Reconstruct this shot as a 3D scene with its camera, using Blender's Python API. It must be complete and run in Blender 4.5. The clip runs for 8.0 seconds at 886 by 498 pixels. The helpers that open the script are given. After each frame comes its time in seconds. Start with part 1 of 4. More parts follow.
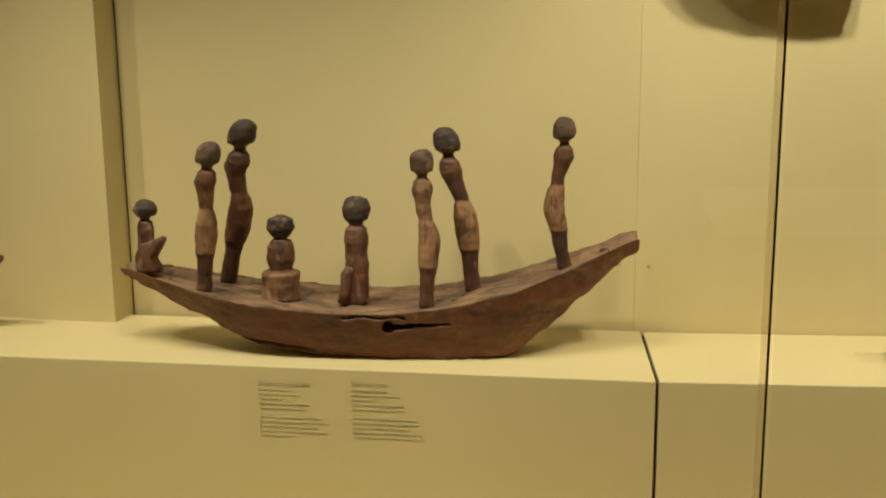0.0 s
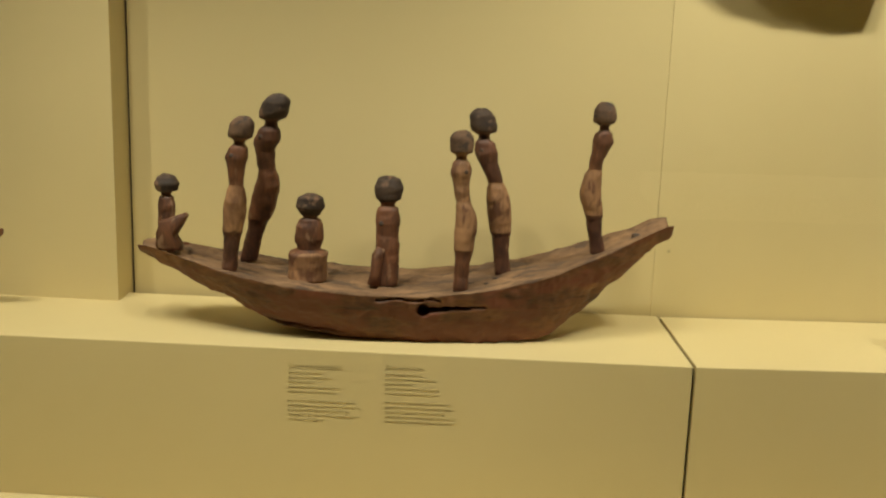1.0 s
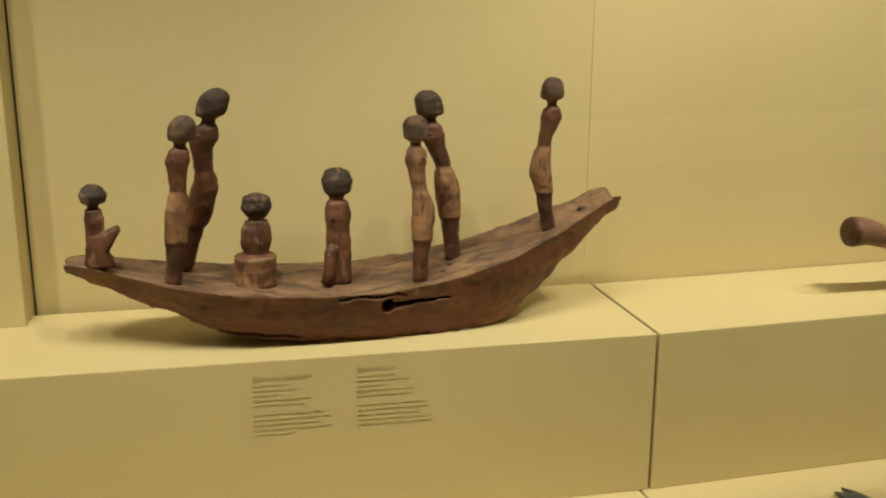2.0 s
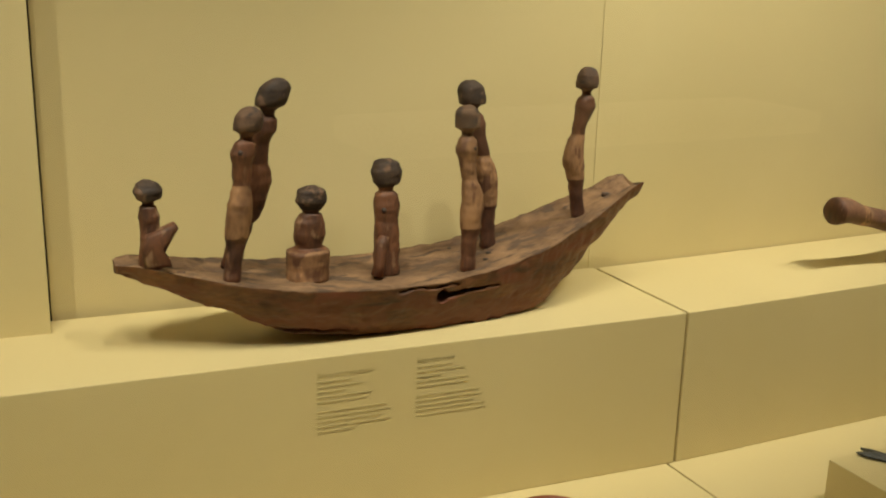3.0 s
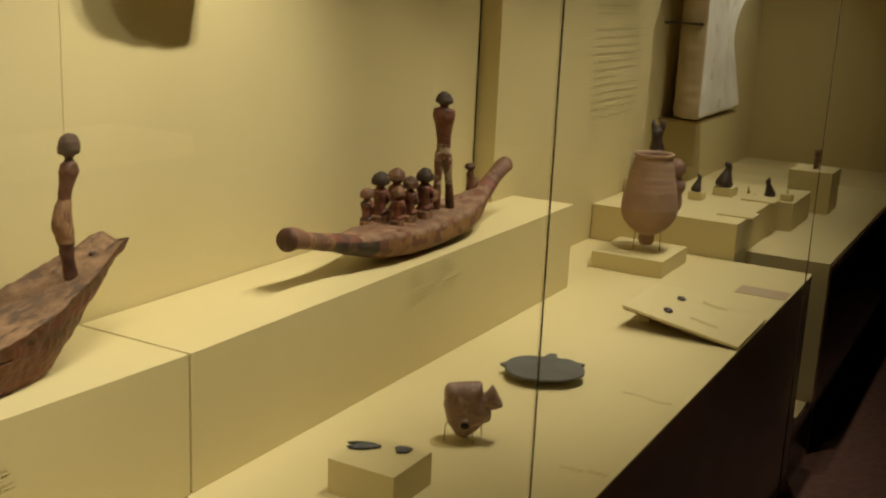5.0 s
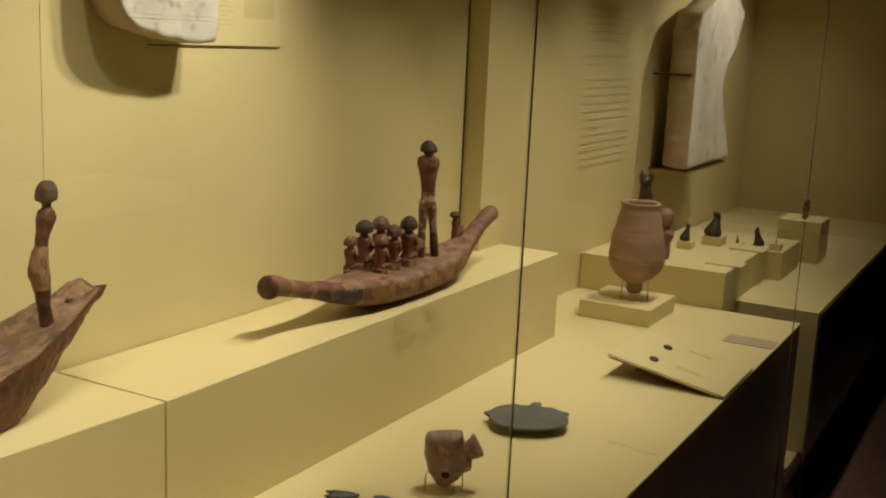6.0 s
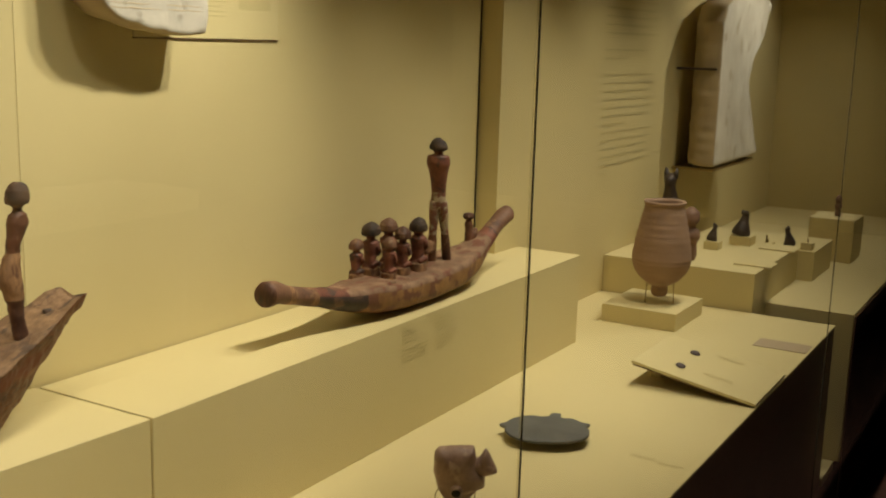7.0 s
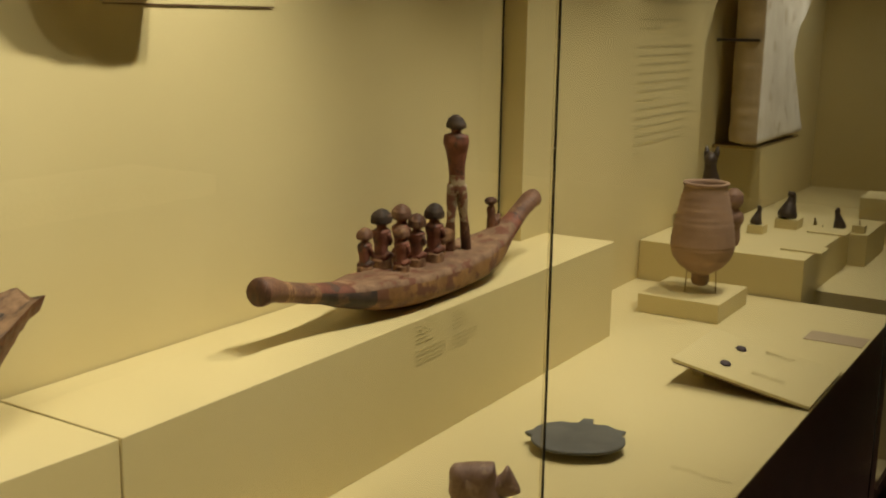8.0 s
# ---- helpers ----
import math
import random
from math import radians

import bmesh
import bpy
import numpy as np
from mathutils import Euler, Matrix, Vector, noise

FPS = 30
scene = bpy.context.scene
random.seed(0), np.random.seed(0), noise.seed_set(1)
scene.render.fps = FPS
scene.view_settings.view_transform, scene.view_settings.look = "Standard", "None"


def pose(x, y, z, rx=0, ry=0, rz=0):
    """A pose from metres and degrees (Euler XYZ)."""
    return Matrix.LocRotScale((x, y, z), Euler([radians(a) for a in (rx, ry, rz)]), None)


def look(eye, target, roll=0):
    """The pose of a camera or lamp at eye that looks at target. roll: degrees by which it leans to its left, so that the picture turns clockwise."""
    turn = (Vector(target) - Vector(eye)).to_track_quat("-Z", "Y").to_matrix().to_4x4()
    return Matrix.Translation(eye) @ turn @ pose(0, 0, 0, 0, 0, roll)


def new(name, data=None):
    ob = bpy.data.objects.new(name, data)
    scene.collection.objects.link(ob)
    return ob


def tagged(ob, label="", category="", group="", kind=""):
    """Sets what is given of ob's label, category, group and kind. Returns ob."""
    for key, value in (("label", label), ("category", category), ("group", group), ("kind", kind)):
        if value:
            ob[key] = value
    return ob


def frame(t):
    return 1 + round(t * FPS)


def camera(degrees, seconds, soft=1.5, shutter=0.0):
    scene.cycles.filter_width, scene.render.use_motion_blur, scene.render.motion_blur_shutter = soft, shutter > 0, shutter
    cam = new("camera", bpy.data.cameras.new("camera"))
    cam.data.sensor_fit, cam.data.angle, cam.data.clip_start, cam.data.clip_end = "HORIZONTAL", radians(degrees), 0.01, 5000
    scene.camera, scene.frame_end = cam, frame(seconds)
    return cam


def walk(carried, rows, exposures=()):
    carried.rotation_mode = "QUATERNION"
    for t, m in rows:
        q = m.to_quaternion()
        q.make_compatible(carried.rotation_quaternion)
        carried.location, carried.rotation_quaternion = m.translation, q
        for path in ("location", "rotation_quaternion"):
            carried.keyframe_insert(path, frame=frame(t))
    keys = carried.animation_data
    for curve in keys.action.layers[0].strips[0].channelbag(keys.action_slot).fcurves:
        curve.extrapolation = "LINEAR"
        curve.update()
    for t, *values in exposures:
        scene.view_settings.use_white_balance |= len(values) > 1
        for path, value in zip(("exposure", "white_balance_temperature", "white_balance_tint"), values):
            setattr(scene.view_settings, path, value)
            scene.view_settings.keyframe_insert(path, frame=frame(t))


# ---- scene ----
cam = camera(44.6, 8.0, soft=2.0, shutter=0.4)
PATH = [
    (0, (-0.179, -1.572, 1.524), (-0.357, 0.38, 1.122), -0.46),
    (0.5, (-0.252, -1.642, 1.509), (-0.342, 0.326, 1.16), 1.02),
    (1, (-0.419, -1.559, 1.526), (-0.382, 0.391, 1.084), 1.94),
    (1.5, (-0.567, -1.435, 1.539), (-0.344, 0.484, 1.021), 0.18),
    (2, (-0.736, -1.441, 1.569), (-0.234, 0.422, 1.04), 0.27),
    (3.5, (-1.251, -1.235, 1.561), (-0.172, 0.361, 1.022), 1.24),
    (4, (-1.35, -1.199, 1.562), (0.04, 0.136, 1.026), 0.48),
    (4.5, (-1.36, -1.196, 1.617), (0.238, -0.121, 1.078), 1.7),
    (5, (-1.348, -1.238, 1.646), (0.352, -0.299, 1.168), 2.6),
    (6.5, (-1.307, -1.272, 1.636), (0.406, -0.305, 1.273), 2.5),
    (7, (-1.193, -1.234, 1.612), (0.5, -0.241, 1.232), 1.67),
    (7.5, (-1.075, -1.181, 1.595), (0.604, -0.164, 1.212), 1.34),
    (8, (-0.968, -1.139, 1.581), (0.687, -0.097, 1.167), 0.9),
]
walk(cam, [(t, look(eye, target, roll)) for t, eye, target, roll in PATH])

# ---- light: row of unseen small warm spots under the case ceiling, some only fill ----
world = bpy.data.worlds.new("world")
scene.world = world
world.use_nodes = True
world.node_tree.nodes["Background"].inputs[0].default_value = (0.9, 0.75, 0.55, 1)
world.node_tree.nodes["Background"].inputs[1].default_value = 0.008

# x of the lamp, watts, point it is aimed at, opening angle
# set from the cast shadows; some, such as x 0.62, only brighten dim stretches
SPOTS = [(-1.95, 16.0, (-1.95, -0.05, 0.95), 80), (-1.42, 34.0, (-1.10, -0.06, 0.88), 74), (-1.10, 27.0, (-0.86, -0.02, 0.90), 74), (-0.76, 27.0, (-0.66, 0.0, 0.92), 74),
         (-0.42, 20.0, (-0.42, 0.18, 1.15), 70), (-0.10, 15.0, (-0.16, 0.16, 1.12), 62), (0.38, 30.0, (0.16, 0.25, 1.42), 66),
         (0.54, 40.0, (0.30, 0.25, 1.42), 66), (0.62, 15.0, (0.56, -0.36, 0.73), 70), (0.92, 46.0, (0.98, -0.06, 0.90), 70), (1.36, 12.0, (1.30, 0.02, 0.96), 66), (1.74, 38.0, (1.64, -0.12, 0.88), 76),
         (2.30, 44.0, (2.20, -0.14, 0.88), 78), (2.95, 32.0, (2.85, -0.08, 0.98), 78), (3.75, 34.0, (3.65, 0.08, 1.38), 90), (4.40, 22.0, (4.40, 0.05, 1.25), 88)]
LAMP_Y, LAMP_Z = -0.44, 2.37
for lx, watts, aim, opening in SPOTS:
    lamp = bpy.data.lights.new("spot", "SPOT")
    lamp.energy, lamp.color, lamp.shadow_soft_size = watts, (1.0, 0.925, 0.745), 0.022
    lamp.spot_size, lamp.spot_blend = radians(opening), 1.0
    ob = new("spot_light", lamp)
    ob.matrix_world = look((lx, LAMP_Y, LAMP_Z), aim)


# ---- materials ----
def ramp_material(name, dark, light, rough=0.6, scale=12.0, fine=90.0, bump=0.15, metal=0.0, spots=None, amount=0.35, stretch=(1, 1, 1)):
    """A worn surface: two scales of noise between two colours, blotches of a third colour, fine relief."""
    m = bpy.data.materials.new(name)
    m.use_nodes = True
    nt = m.node_tree
    bs = nt.nodes["Principled BSDF"]
    bs.inputs["Roughness"].default_value, bs.inputs["Metallic"].default_value = rough, metal
    tc = nt.nodes.new("ShaderNodeTexCoord")
    mp = nt.nodes.new("ShaderNodeMapping")
    mp.inputs["Scale"].default_value = stretch
    nt.links.new(tc.outputs["Object"], mp.inputs[0])

    def noise_node(s, detail):
        n = nt.nodes.new("ShaderNodeTexNoise")
        n.inputs["Scale"].default_value, n.inputs["Detail"].default_value = s, detail
        nt.links.new(mp.outputs[0], n.inputs["Vector"])
        return n
    big, small = noise_node(scale, 5), noise_node(fine, 4)
    add = nt.nodes.new("ShaderNodeMath")
    add.operation = "MULTIPLY_ADD"
    nt.links.new(small.outputs[0], add.inputs[0])
    add.inputs[1].default_value = 0.45
    nt.links.new(big.outputs[0], add.inputs[2])
    rp = nt.nodes.new("ShaderNodeValToRGB")
    rp.color_ramp.elements[0].position, rp.color_ramp.elements[1].position = 0.5, 0.95
    rp.color_ramp.elements[0].color, rp.color_ramp.elements[1].color = (*dark, 1), (*light, 1)
    nt.links.new(add.outputs[0], rp.inputs[0])
    col = rp.outputs[0]
    if spots:
        blot = noise_node(scale * 1.7, 6)
        cut = nt.nodes.new("ShaderNodeValToRGB")
        cut.color_ramp.elements[0].position, cut.color_ramp.elements[1].position = 0.62 - amount * 0.3, 0.70 - amount * 0.3
        nt.links.new(blot.outputs[0], cut.inputs[0])
        mix = nt.nodes.new("ShaderNodeMixRGB")
        nt.links.new(cut.outputs[0], mix.inputs[0])
        nt.links.new(col, mix.inputs[1])
        mix.inputs[2].default_value = (*spots, 1)
        col = mix.outputs[0]
    nt.links.new(col, bs.inputs["Base Color"])
    grain = nt.nodes.new("ShaderNodeMath")
    grain.operation = "MULTIPLY_ADD"
    nt.links.new(small.outputs[0], grain.inputs[0])
    grain.inputs[1].default_value, grain.inputs[2].default_value = 0.3, rough - 0.15
    nt.links.new(grain.outputs[0], bs.inputs["Roughness"])
    if bump:
        bp = nt.nodes.new("ShaderNodeBump")
        bp.inputs["Strength"].default_value, bp.inputs["Distance"].default_value = bump, 0.004
        nt.links.new(add.outputs[0], bp.inputs["Height"])
        nt.links.new(bp.outputs[0], bs.inputs["Normal"])
    return m


def glass_material(name):
    m = bpy.data.materials.new(name)
    m.use_nodes = True
    nt = m.node_tree
    nt.nodes.remove(nt.nodes["Principled BSDF"])
    out = nt.nodes["Material Output"]
    clear, gloss, fr, mix = (nt.nodes.new("ShaderNodeBsdfTransparent"), nt.nodes.new("ShaderNodeBsdfGlossy"),
                             nt.nodes.new("ShaderNodeFresnel"), nt.nodes.new("ShaderNodeMixShader"))
    clear.inputs[0].default_value = (0.955, 0.965, 0.94, 1)
    gloss.inputs["Roughness"].default_value = 0.0
    fr.inputs[0].default_value = 1.48
    nt.links.new(fr.outputs[0], mix.inputs[0])
    nt.links.new(clear.outputs[0], mix.inputs[1])
    nt.links.new(gloss.outputs[0], mix.inputs[2])
    nt.links.new(mix.outputs[0], out.inputs[0])
    return m


def joint_material(name, tint, clearness):
    """Clear silicone between glass edges: lets light through, scattered."""
    m = bpy.data.materials.new(name)
    m.use_nodes = True
    nt = m.node_tree
    nt.nodes.remove(nt.nodes["Principled BSDF"])
    thru, diff, clear, mix, mix2 = (nt.nodes.new("ShaderNodeBsdfTranslucent"), nt.nodes.new("ShaderNodeBsdfDiffuse"), nt.nodes.new("ShaderNodeBsdfTransparent"),
                             nt.nodes.new("ShaderNodeMixShader"), nt.nodes.new("ShaderNodeMixShader"))
    thru.inputs[0].default_value = (*tint, 1)
    diff.inputs[0].default_value = (*tint, 1)
    clear.inputs[0].default_value = (*tint, 1)
    mix.inputs[0].default_value, mix2.inputs[0].default_value = 0.3, clearness
    nt.links.new(thru.outputs[0], mix.inputs[1])
    nt.links.new(diff.outputs[0], mix.inputs[2])
    nt.links.new(mix.outputs[0], mix2.inputs[1])
    nt.links.new(clear.outputs[0], mix2.inputs[2])
    nt.links.new(mix2.outputs[0], nt.nodes["Material Output"].inputs[0])
    return m


M_WALL = ramp_material("wall_paint", (0.60, 0.50, 0.245), (0.66, 0.555, 0.285), 0.62, 1.6, 160, 0.05)
M_PLINTH = ramp_material("plinth_paint", (0.63, 0.53, 0.265), (0.68, 0.575, 0.30), 0.55, 2.2, 140, 0.04)
M_DARK = ramp_material("slot_black", (0.012, 0.010, 0.007), (0.022, 0.018, 0.013), 0.8, 8, 60, 0.05)
M_BASE = ramp_material("base_lacquer", (0.100, 0.049, 0.029), (0.145, 0.072, 0.043), 0.4, 6, 90, 0.03)
M_ROOM = ramp_material("room_dark", (0.02, 0.014, 0.010), (0.03, 0.02, 0.014), 0.8, 3, 40, 0.1)
M_CARPET = ramp_material("carpet", (0.075, 0.033, 0.021), (0.13, 0.056, 0.034), 0.95, 30, 400, 0.4)
M_GLASS = glass_material("showcase_glass")
M_JOINT = joint_material("silicone_joint", (0.93, 0.91, 0.85), 0.90)
M_JOINT_DARK = joint_material("silicone_edge", (0.12, 0.115, 0.09), 0.6)
M_INK = ramp_material("label_ink", (0.47, 0.395, 0.195), (0.525, 0.44, 0.218), 0.6, 20, 200, 0.0)
M_INK_PALE = ramp_material("pale_ink", (0.51, 0.43, 0.21), (0.55, 0.46, 0.235), 0.6, 20, 200, 0.0)
M_INK_FAINT = ramp_material("faint_ink", (0.57, 0.478, 0.238), (0.61, 0.51, 0.26), 0.6, 20, 200, 0.0)
M_HULL = ramp_material("old_hull_wood", (0.040, 0.015, 0.007), (0.255, 0.104, 0.038), 0.6, 11, 120, 0.55, spots=(0.150, 0.046, 0.019), amount=0.45, stretch=(0.5, 1, 1.6))
M_DECK = ramp_material("dusty_deck_wood", (0.085, 0.045, 0.025), (0.31, 0.185, 0.098), 0.85, 18, 190, 0.5, spots=(0.098, 0.060, 0.038), amount=0.30, stretch=(0.6, 1.4, 1))
M_HAIR = ramp_material("blackened_wood", (0.020, 0.012, 0.008), (0.072, 0.044, 0.028), 0.72, 40, 240, 0.6, spots=(0.15, 0.085, 0.05), amount=0.18)
M_HEAD = ramp_material("brown_head_wood", (0.052, 0.029, 0.017), (0.165, 0.094, 0.052), 0.8, 40, 240, 0.45, spots=(0.05, 0.033, 0.024), amount=0.25)
M_BODY = ramp_material("red_brown_wood", (0.042, 0.016, 0.008), (0.20, 0.080, 0.035), 0.62, 35, 220, 0.65, spots=(0.25, 0.145, 0.078), amount=0.10, stretch=(1, 1, 0.4))
M_KILT = ramp_material("tan_worn_wood", (0.12, 0.056, 0.025), (0.38, 0.205, 0.095), 0.68, 40, 220, 0.65, spots=(0.13, 0.058, 0.029), amount=0.26, stretch=(1, 1, 0.4))
M_LEG = ramp_material("dark_red_wood", (0.036, 0.014, 0.008), (0.150, 0.060, 0.029), 0.62, 40, 220, 0.6, spots=(0.19, 0.10, 0.055), amount=0.10, stretch=(1, 1, 0.4))
M_WHITE = ramp_material("white_kilt_paint", (0.20, 0.14, 0.08), (0.46, 0.36, 0.23), 0.75, 40, 200, 0.3, spots=(0.20, 0.080, 0.048), amount=0.55)
M_RED = ramp_material("red_ochre_paint", (0.105, 0.034, 0.020), (0.25, 0.088, 0.050), 0.65, 25, 200, 0.3, spots=(0.075, 0.042, 0.030), amount=0.22)
M_BROWNRED = ramp_material("worn_brown_red_paint", (0.080, 0.036, 0.021), (0.215, 0.105, 0.058), 0.65, 25, 200, 0.3, spots=(0.26, 0.15, 0.075), amount=0.15)
M_OCHRE = ramp_material("yellow_ochre_paint", (0.17, 0.078, 0.028), (0.34, 0.18, 0.062), 0.6, 20, 180, 0.3, spots=(0.15, 0.060, 0.032), amount=0.42)
M_BLACK = ramp_material("black_paint", (0.022, 0.015, 0.012), (0.065, 0.040, 0.028), 0.65, 30, 200, 0.3, spots=(0.12, 0.062, 0.034), amount=0.3)
M_CLAY = ramp_material("pale_clay", (0.27, 0.165, 0.102), (0.40, 0.255, 0.165), 0.75, 7, 160, 0.3, stretch=(1, 1, 2))
M_REDWARE = ramp_material("polished_red_clay", (0.20, 0.050, 0.022), (0.31, 0.085, 0.038), 0.4, 14, 150, 0.2)
M_FISH = ramp_material("greyish_faience", (0.20, 0.118, 0.090), (0.37, 0.245, 0.19), 0.5, 26, 180, 0.35, spots=(0.44, 0.31, 0.23), amount=0.14)
M_SLATE = ramp_material("dark_slate", (0.075, 0.075, 0.068), (0.125, 0.122, 0.110), 0.6, 20, 200, 0.3)
M_FLINT = ramp_material("dark_flint", (0.035, 0.037, 0.035), (0.12, 0.12, 0.11), 0.45, 60, 250, 0.5)
M_SCARAB = ramp_material("dark_purple_stone", (0.040, 0.028, 0.032), (0.085, 0.062, 0.066), 0.65, 60, 250, 0.3)
M_STONE = ramp_material("white_limestone", (0.62, 0.56, 0.45), (0.80, 0.75, 0.64), 0.85, 9, 90, 0.18, spots=(0.55, 0.47, 0.35), amount=0.1)
# greyer than M_STONE, and darkened to offset the strong spots on this block
M_STONE_GREY_TONED = ramp_material("toned_grey_limestone", (0.44, 0.405, 0.34), (0.62, 0.575, 0.49), 0.9, 16, 120, 0.45, spots=(0.36, 0.32, 0.26), amount=0.12)
# rougher stone for the slab sides, their shade put into the tan
M_STONE_SIDE = ramp_material("rough_shaded_limestone", (0.40, 0.31, 0.19), (0.55, 0.44, 0.28), 0.9, 10, 90, 0.8)
M_DUST = ramp_material("dusty_painted_deck", (0.13, 0.066, 0.038), (0.34, 0.21, 0.125), 0.8, 22, 180, 0.35, spots=(0.17, 0.065, 0.036), amount=0.3)
M_BRONZE = ramp_material("dark_bronze", (0.038, 0.027, 0.020), (0.085, 0.058, 0.042), 0.5, 40, 200, 0.3, metal=0.2)
M_BROWN = ramp_material("brown_terracotta", (0.17, 0.090, 0.055), (0.26, 0.145, 0.09), 0.7, 20, 160, 0.3)
M_WIRE = ramp_material("brass_wire", (0.30, 0.22, 0.10), (0.42, 0.32, 0.16), 0.35, 30, 100, 0.0, metal=0.9)
M_CARD = ramp_material("pinkish_card", (0.40, 0.31, 0.20), (0.45, 0.35, 0.23), 0.7, 20, 160, 0.1)
M_PANEL = ramp_material("panel_print", (0.66, 0.56, 0.29), (0.70, 0.60, 0.33), 0.5, 3, 150, 0.02)
M_SCREW = ramp_material("painted_screw", (0.42, 0.35, 0.18), (0.50, 0.42, 0.22), 0.5, 60, 200, 0.1)
M_STEEL = ramp_material("lamp_housing", (0.05, 0.05, 0.05), (0.08, 0.08, 0.08), 0.4, 20, 100, 0.0, metal=0.6)


# ---- shape helpers ----
def mesh_of(name, bm, mats):
    me = bpy.data.meshes.new(name)
    bm.normal_update()
    bm.to_mesh(me)
    bm.free()
    for m in (mats if isinstance(mats, (list, tuple)) else [mats]):
        me.materials.append(m)
    return me


def thing(name, bm, mats, label, category, group="", kind=""):
    return tagged(new(name, mesh_of(name, bm, mats)), label, category, group, kind)


def part(name, bm, mats, parent, label=""):
    ob = new(name, mesh_of(name, bm, mats))
    ob.parent = parent
    return tagged(ob, label) if label else ob


def empty(name, at, label, category, group=""):
    ob = new(name)
    ob.location = at
    ob.empty_display_size = 0.02
    return tagged(ob, label, category, group)


def add_box(bm, x0, x1, y0, y1, z0, z1, bevel=0.0, segments=2):
    r = bmesh.ops.create_cube(bm, size=1)
    for v in r["verts"]:
        v.co = Vector(((x0 + x1) / 2 + v.co.x * (x1 - x0), (y0 + y1) / 2 + v.co.y * (y1 - y0), (z0 + z1) / 2 + v.co.z * (z1 - z0)))
    if bevel:
        edges = list({e for v in r["verts"] for e in v.link_edges})
        bmesh.ops.bevel(bm, geom=edges, offset=bevel, segments=segments, affect="EDGES", profile=0.5)
    return bm


def box(x0, x1, y0, y1, z0, z1, bevel=0.0):
    return add_box(bmesh.new(), x0, x1, y0, y1, z0, z1, bevel)


def add_loft(bm, rings, mat=None, smooth=True):
    """Skin closed rings of equal length; both ends are capped."""
    rows = [[bm.verts.new(p) for p in ring] for ring in rings]
    n = len(rows[0])
    for i in range(len(rows) - 1):
        for j in range(n):
            fc = bm.faces.new((rows[i][j], rows[i][(j + 1) % n], rows[i + 1][(j + 1) % n], rows[i + 1][j]))
            fc.smooth = smooth
            if mat:
                fc.material_index = mat(i / (len(rows) - 1), j / n)
    for row, k in ((rows[0], 0.0), (rows[-1], 1.0)):
        c = bm.verts.new(sum((v.co for v in row), Vector()) / n)
        for j in range(n):
            fc = bm.faces.new((row[(j + 1) % n], row[j], c) if k == 0 else (row[j], row[(j + 1) % n], c))
            fc.smooth = smooth
            if mat:
                fc.material_index = mat(k, j / n)
    return bm


def rough_up(bm, size, scale, seed=0.0):
    """Carved or worn unevenness: pushes the points along their normals."""
    bm.normal_update()
    for v in bm.verts:
        p = v.co * scale + Vector((seed, seed * 1.7, -seed))
        v.co += v.normal * size * (noise.noise(p) + 0.5 * noise.noise(p * 2.3))


def soft(xs, ys, t):
    """Smooth curve through the given stations."""
    i = max(0, min(len(xs) - 2, int(np.searchsorted(xs, t)) - 1))
    u = min(1.0, max(0.0, (t - xs[i]) / (xs[i + 1] - xs[i])))
    u = 0.35 * u + 0.65 * u * u * (3 - 2 * u)
    return ys[i] + (ys[i + 1] - ys[i]) * u


def lathe(bm, profile, at, seg=40):
    rings = []
    for r, z in profile:
        rings.append([Vector((at[0] + r * math.cos(2 * math.pi * j / seg), at[1] + r * math.sin(2 * math.pi * j / seg), at[2] + z)) for j in range(seg)])
    return add_loft(bm, rings)


def tube(bm, points, r, seg=8):
    pts = [Vector(p) for p in points]
    rings = []
    for i, p in enumerate(pts):
        d = (pts[min(i + 1, len(pts) - 1)] - pts[max(i - 1, 0)]).normalized()
        a = d.orthogonal().normalized()
        b = d.cross(a)
        rings.append([p + r * (a * math.cos(2 * math.pi * j / seg) + b * math.sin(2 * math.pi * j / seg)) for j in range(seg)])
    return add_loft(bm, rings)


# ---- the room and the case shell ----
tagged(new("floor", mesh_of("floor", box(-7, 9, -6, 1.2, -0.1, 0), M_CARPET)), "dark reddish-brown carpet of the dim gallery", "floor", kind="structure")
tagged(new("ceiling", mesh_of("ceiling", box(-7, 9, -6, 1.2, 3.2, 3.3), M_ROOM)), "dark unlit gallery ceiling", "ceiling", kind="structure")
for nm, b in (("wall_south", (-7, 9, -6.2, -6, 0, 3.2)), ("wall_west", (-7.2, -7, -6, 1.2, 0, 3.2)), ("wall_east", (9, 9.2, -6, 1.2, 0, 3.2)), ("wall_north", (-7, 9, 1.2, 1.4, 0, 3.2))):
    tagged(new(nm, mesh_of(nm, box(*b), M_ROOM)), "dark painted gallery wall out of the light", "wall", kind="structure")

WALL_Y = 0.275
case_back = empty("wall_back", (0, WALL_Y, 0), "cream-painted back wall of the showcase in tall panels", "wall")
bent_back = empty("wall_back_2", (0, WALL_Y, 0), "cream-painted back wall of the showcase bending slightly away", "wall")
for w in (case_back, bent_back):
    tagged(w, kind="structure")
BEND = radians(-4.4)
bent_back.rotation_euler[2] = BEND


def back_panel(x0, x1, wall, y0=0.0):
    return part("wall_panel", box(x0, x1, y0, 0.018, 0.2, 2.7, 0.0012), M_WALL, wall)


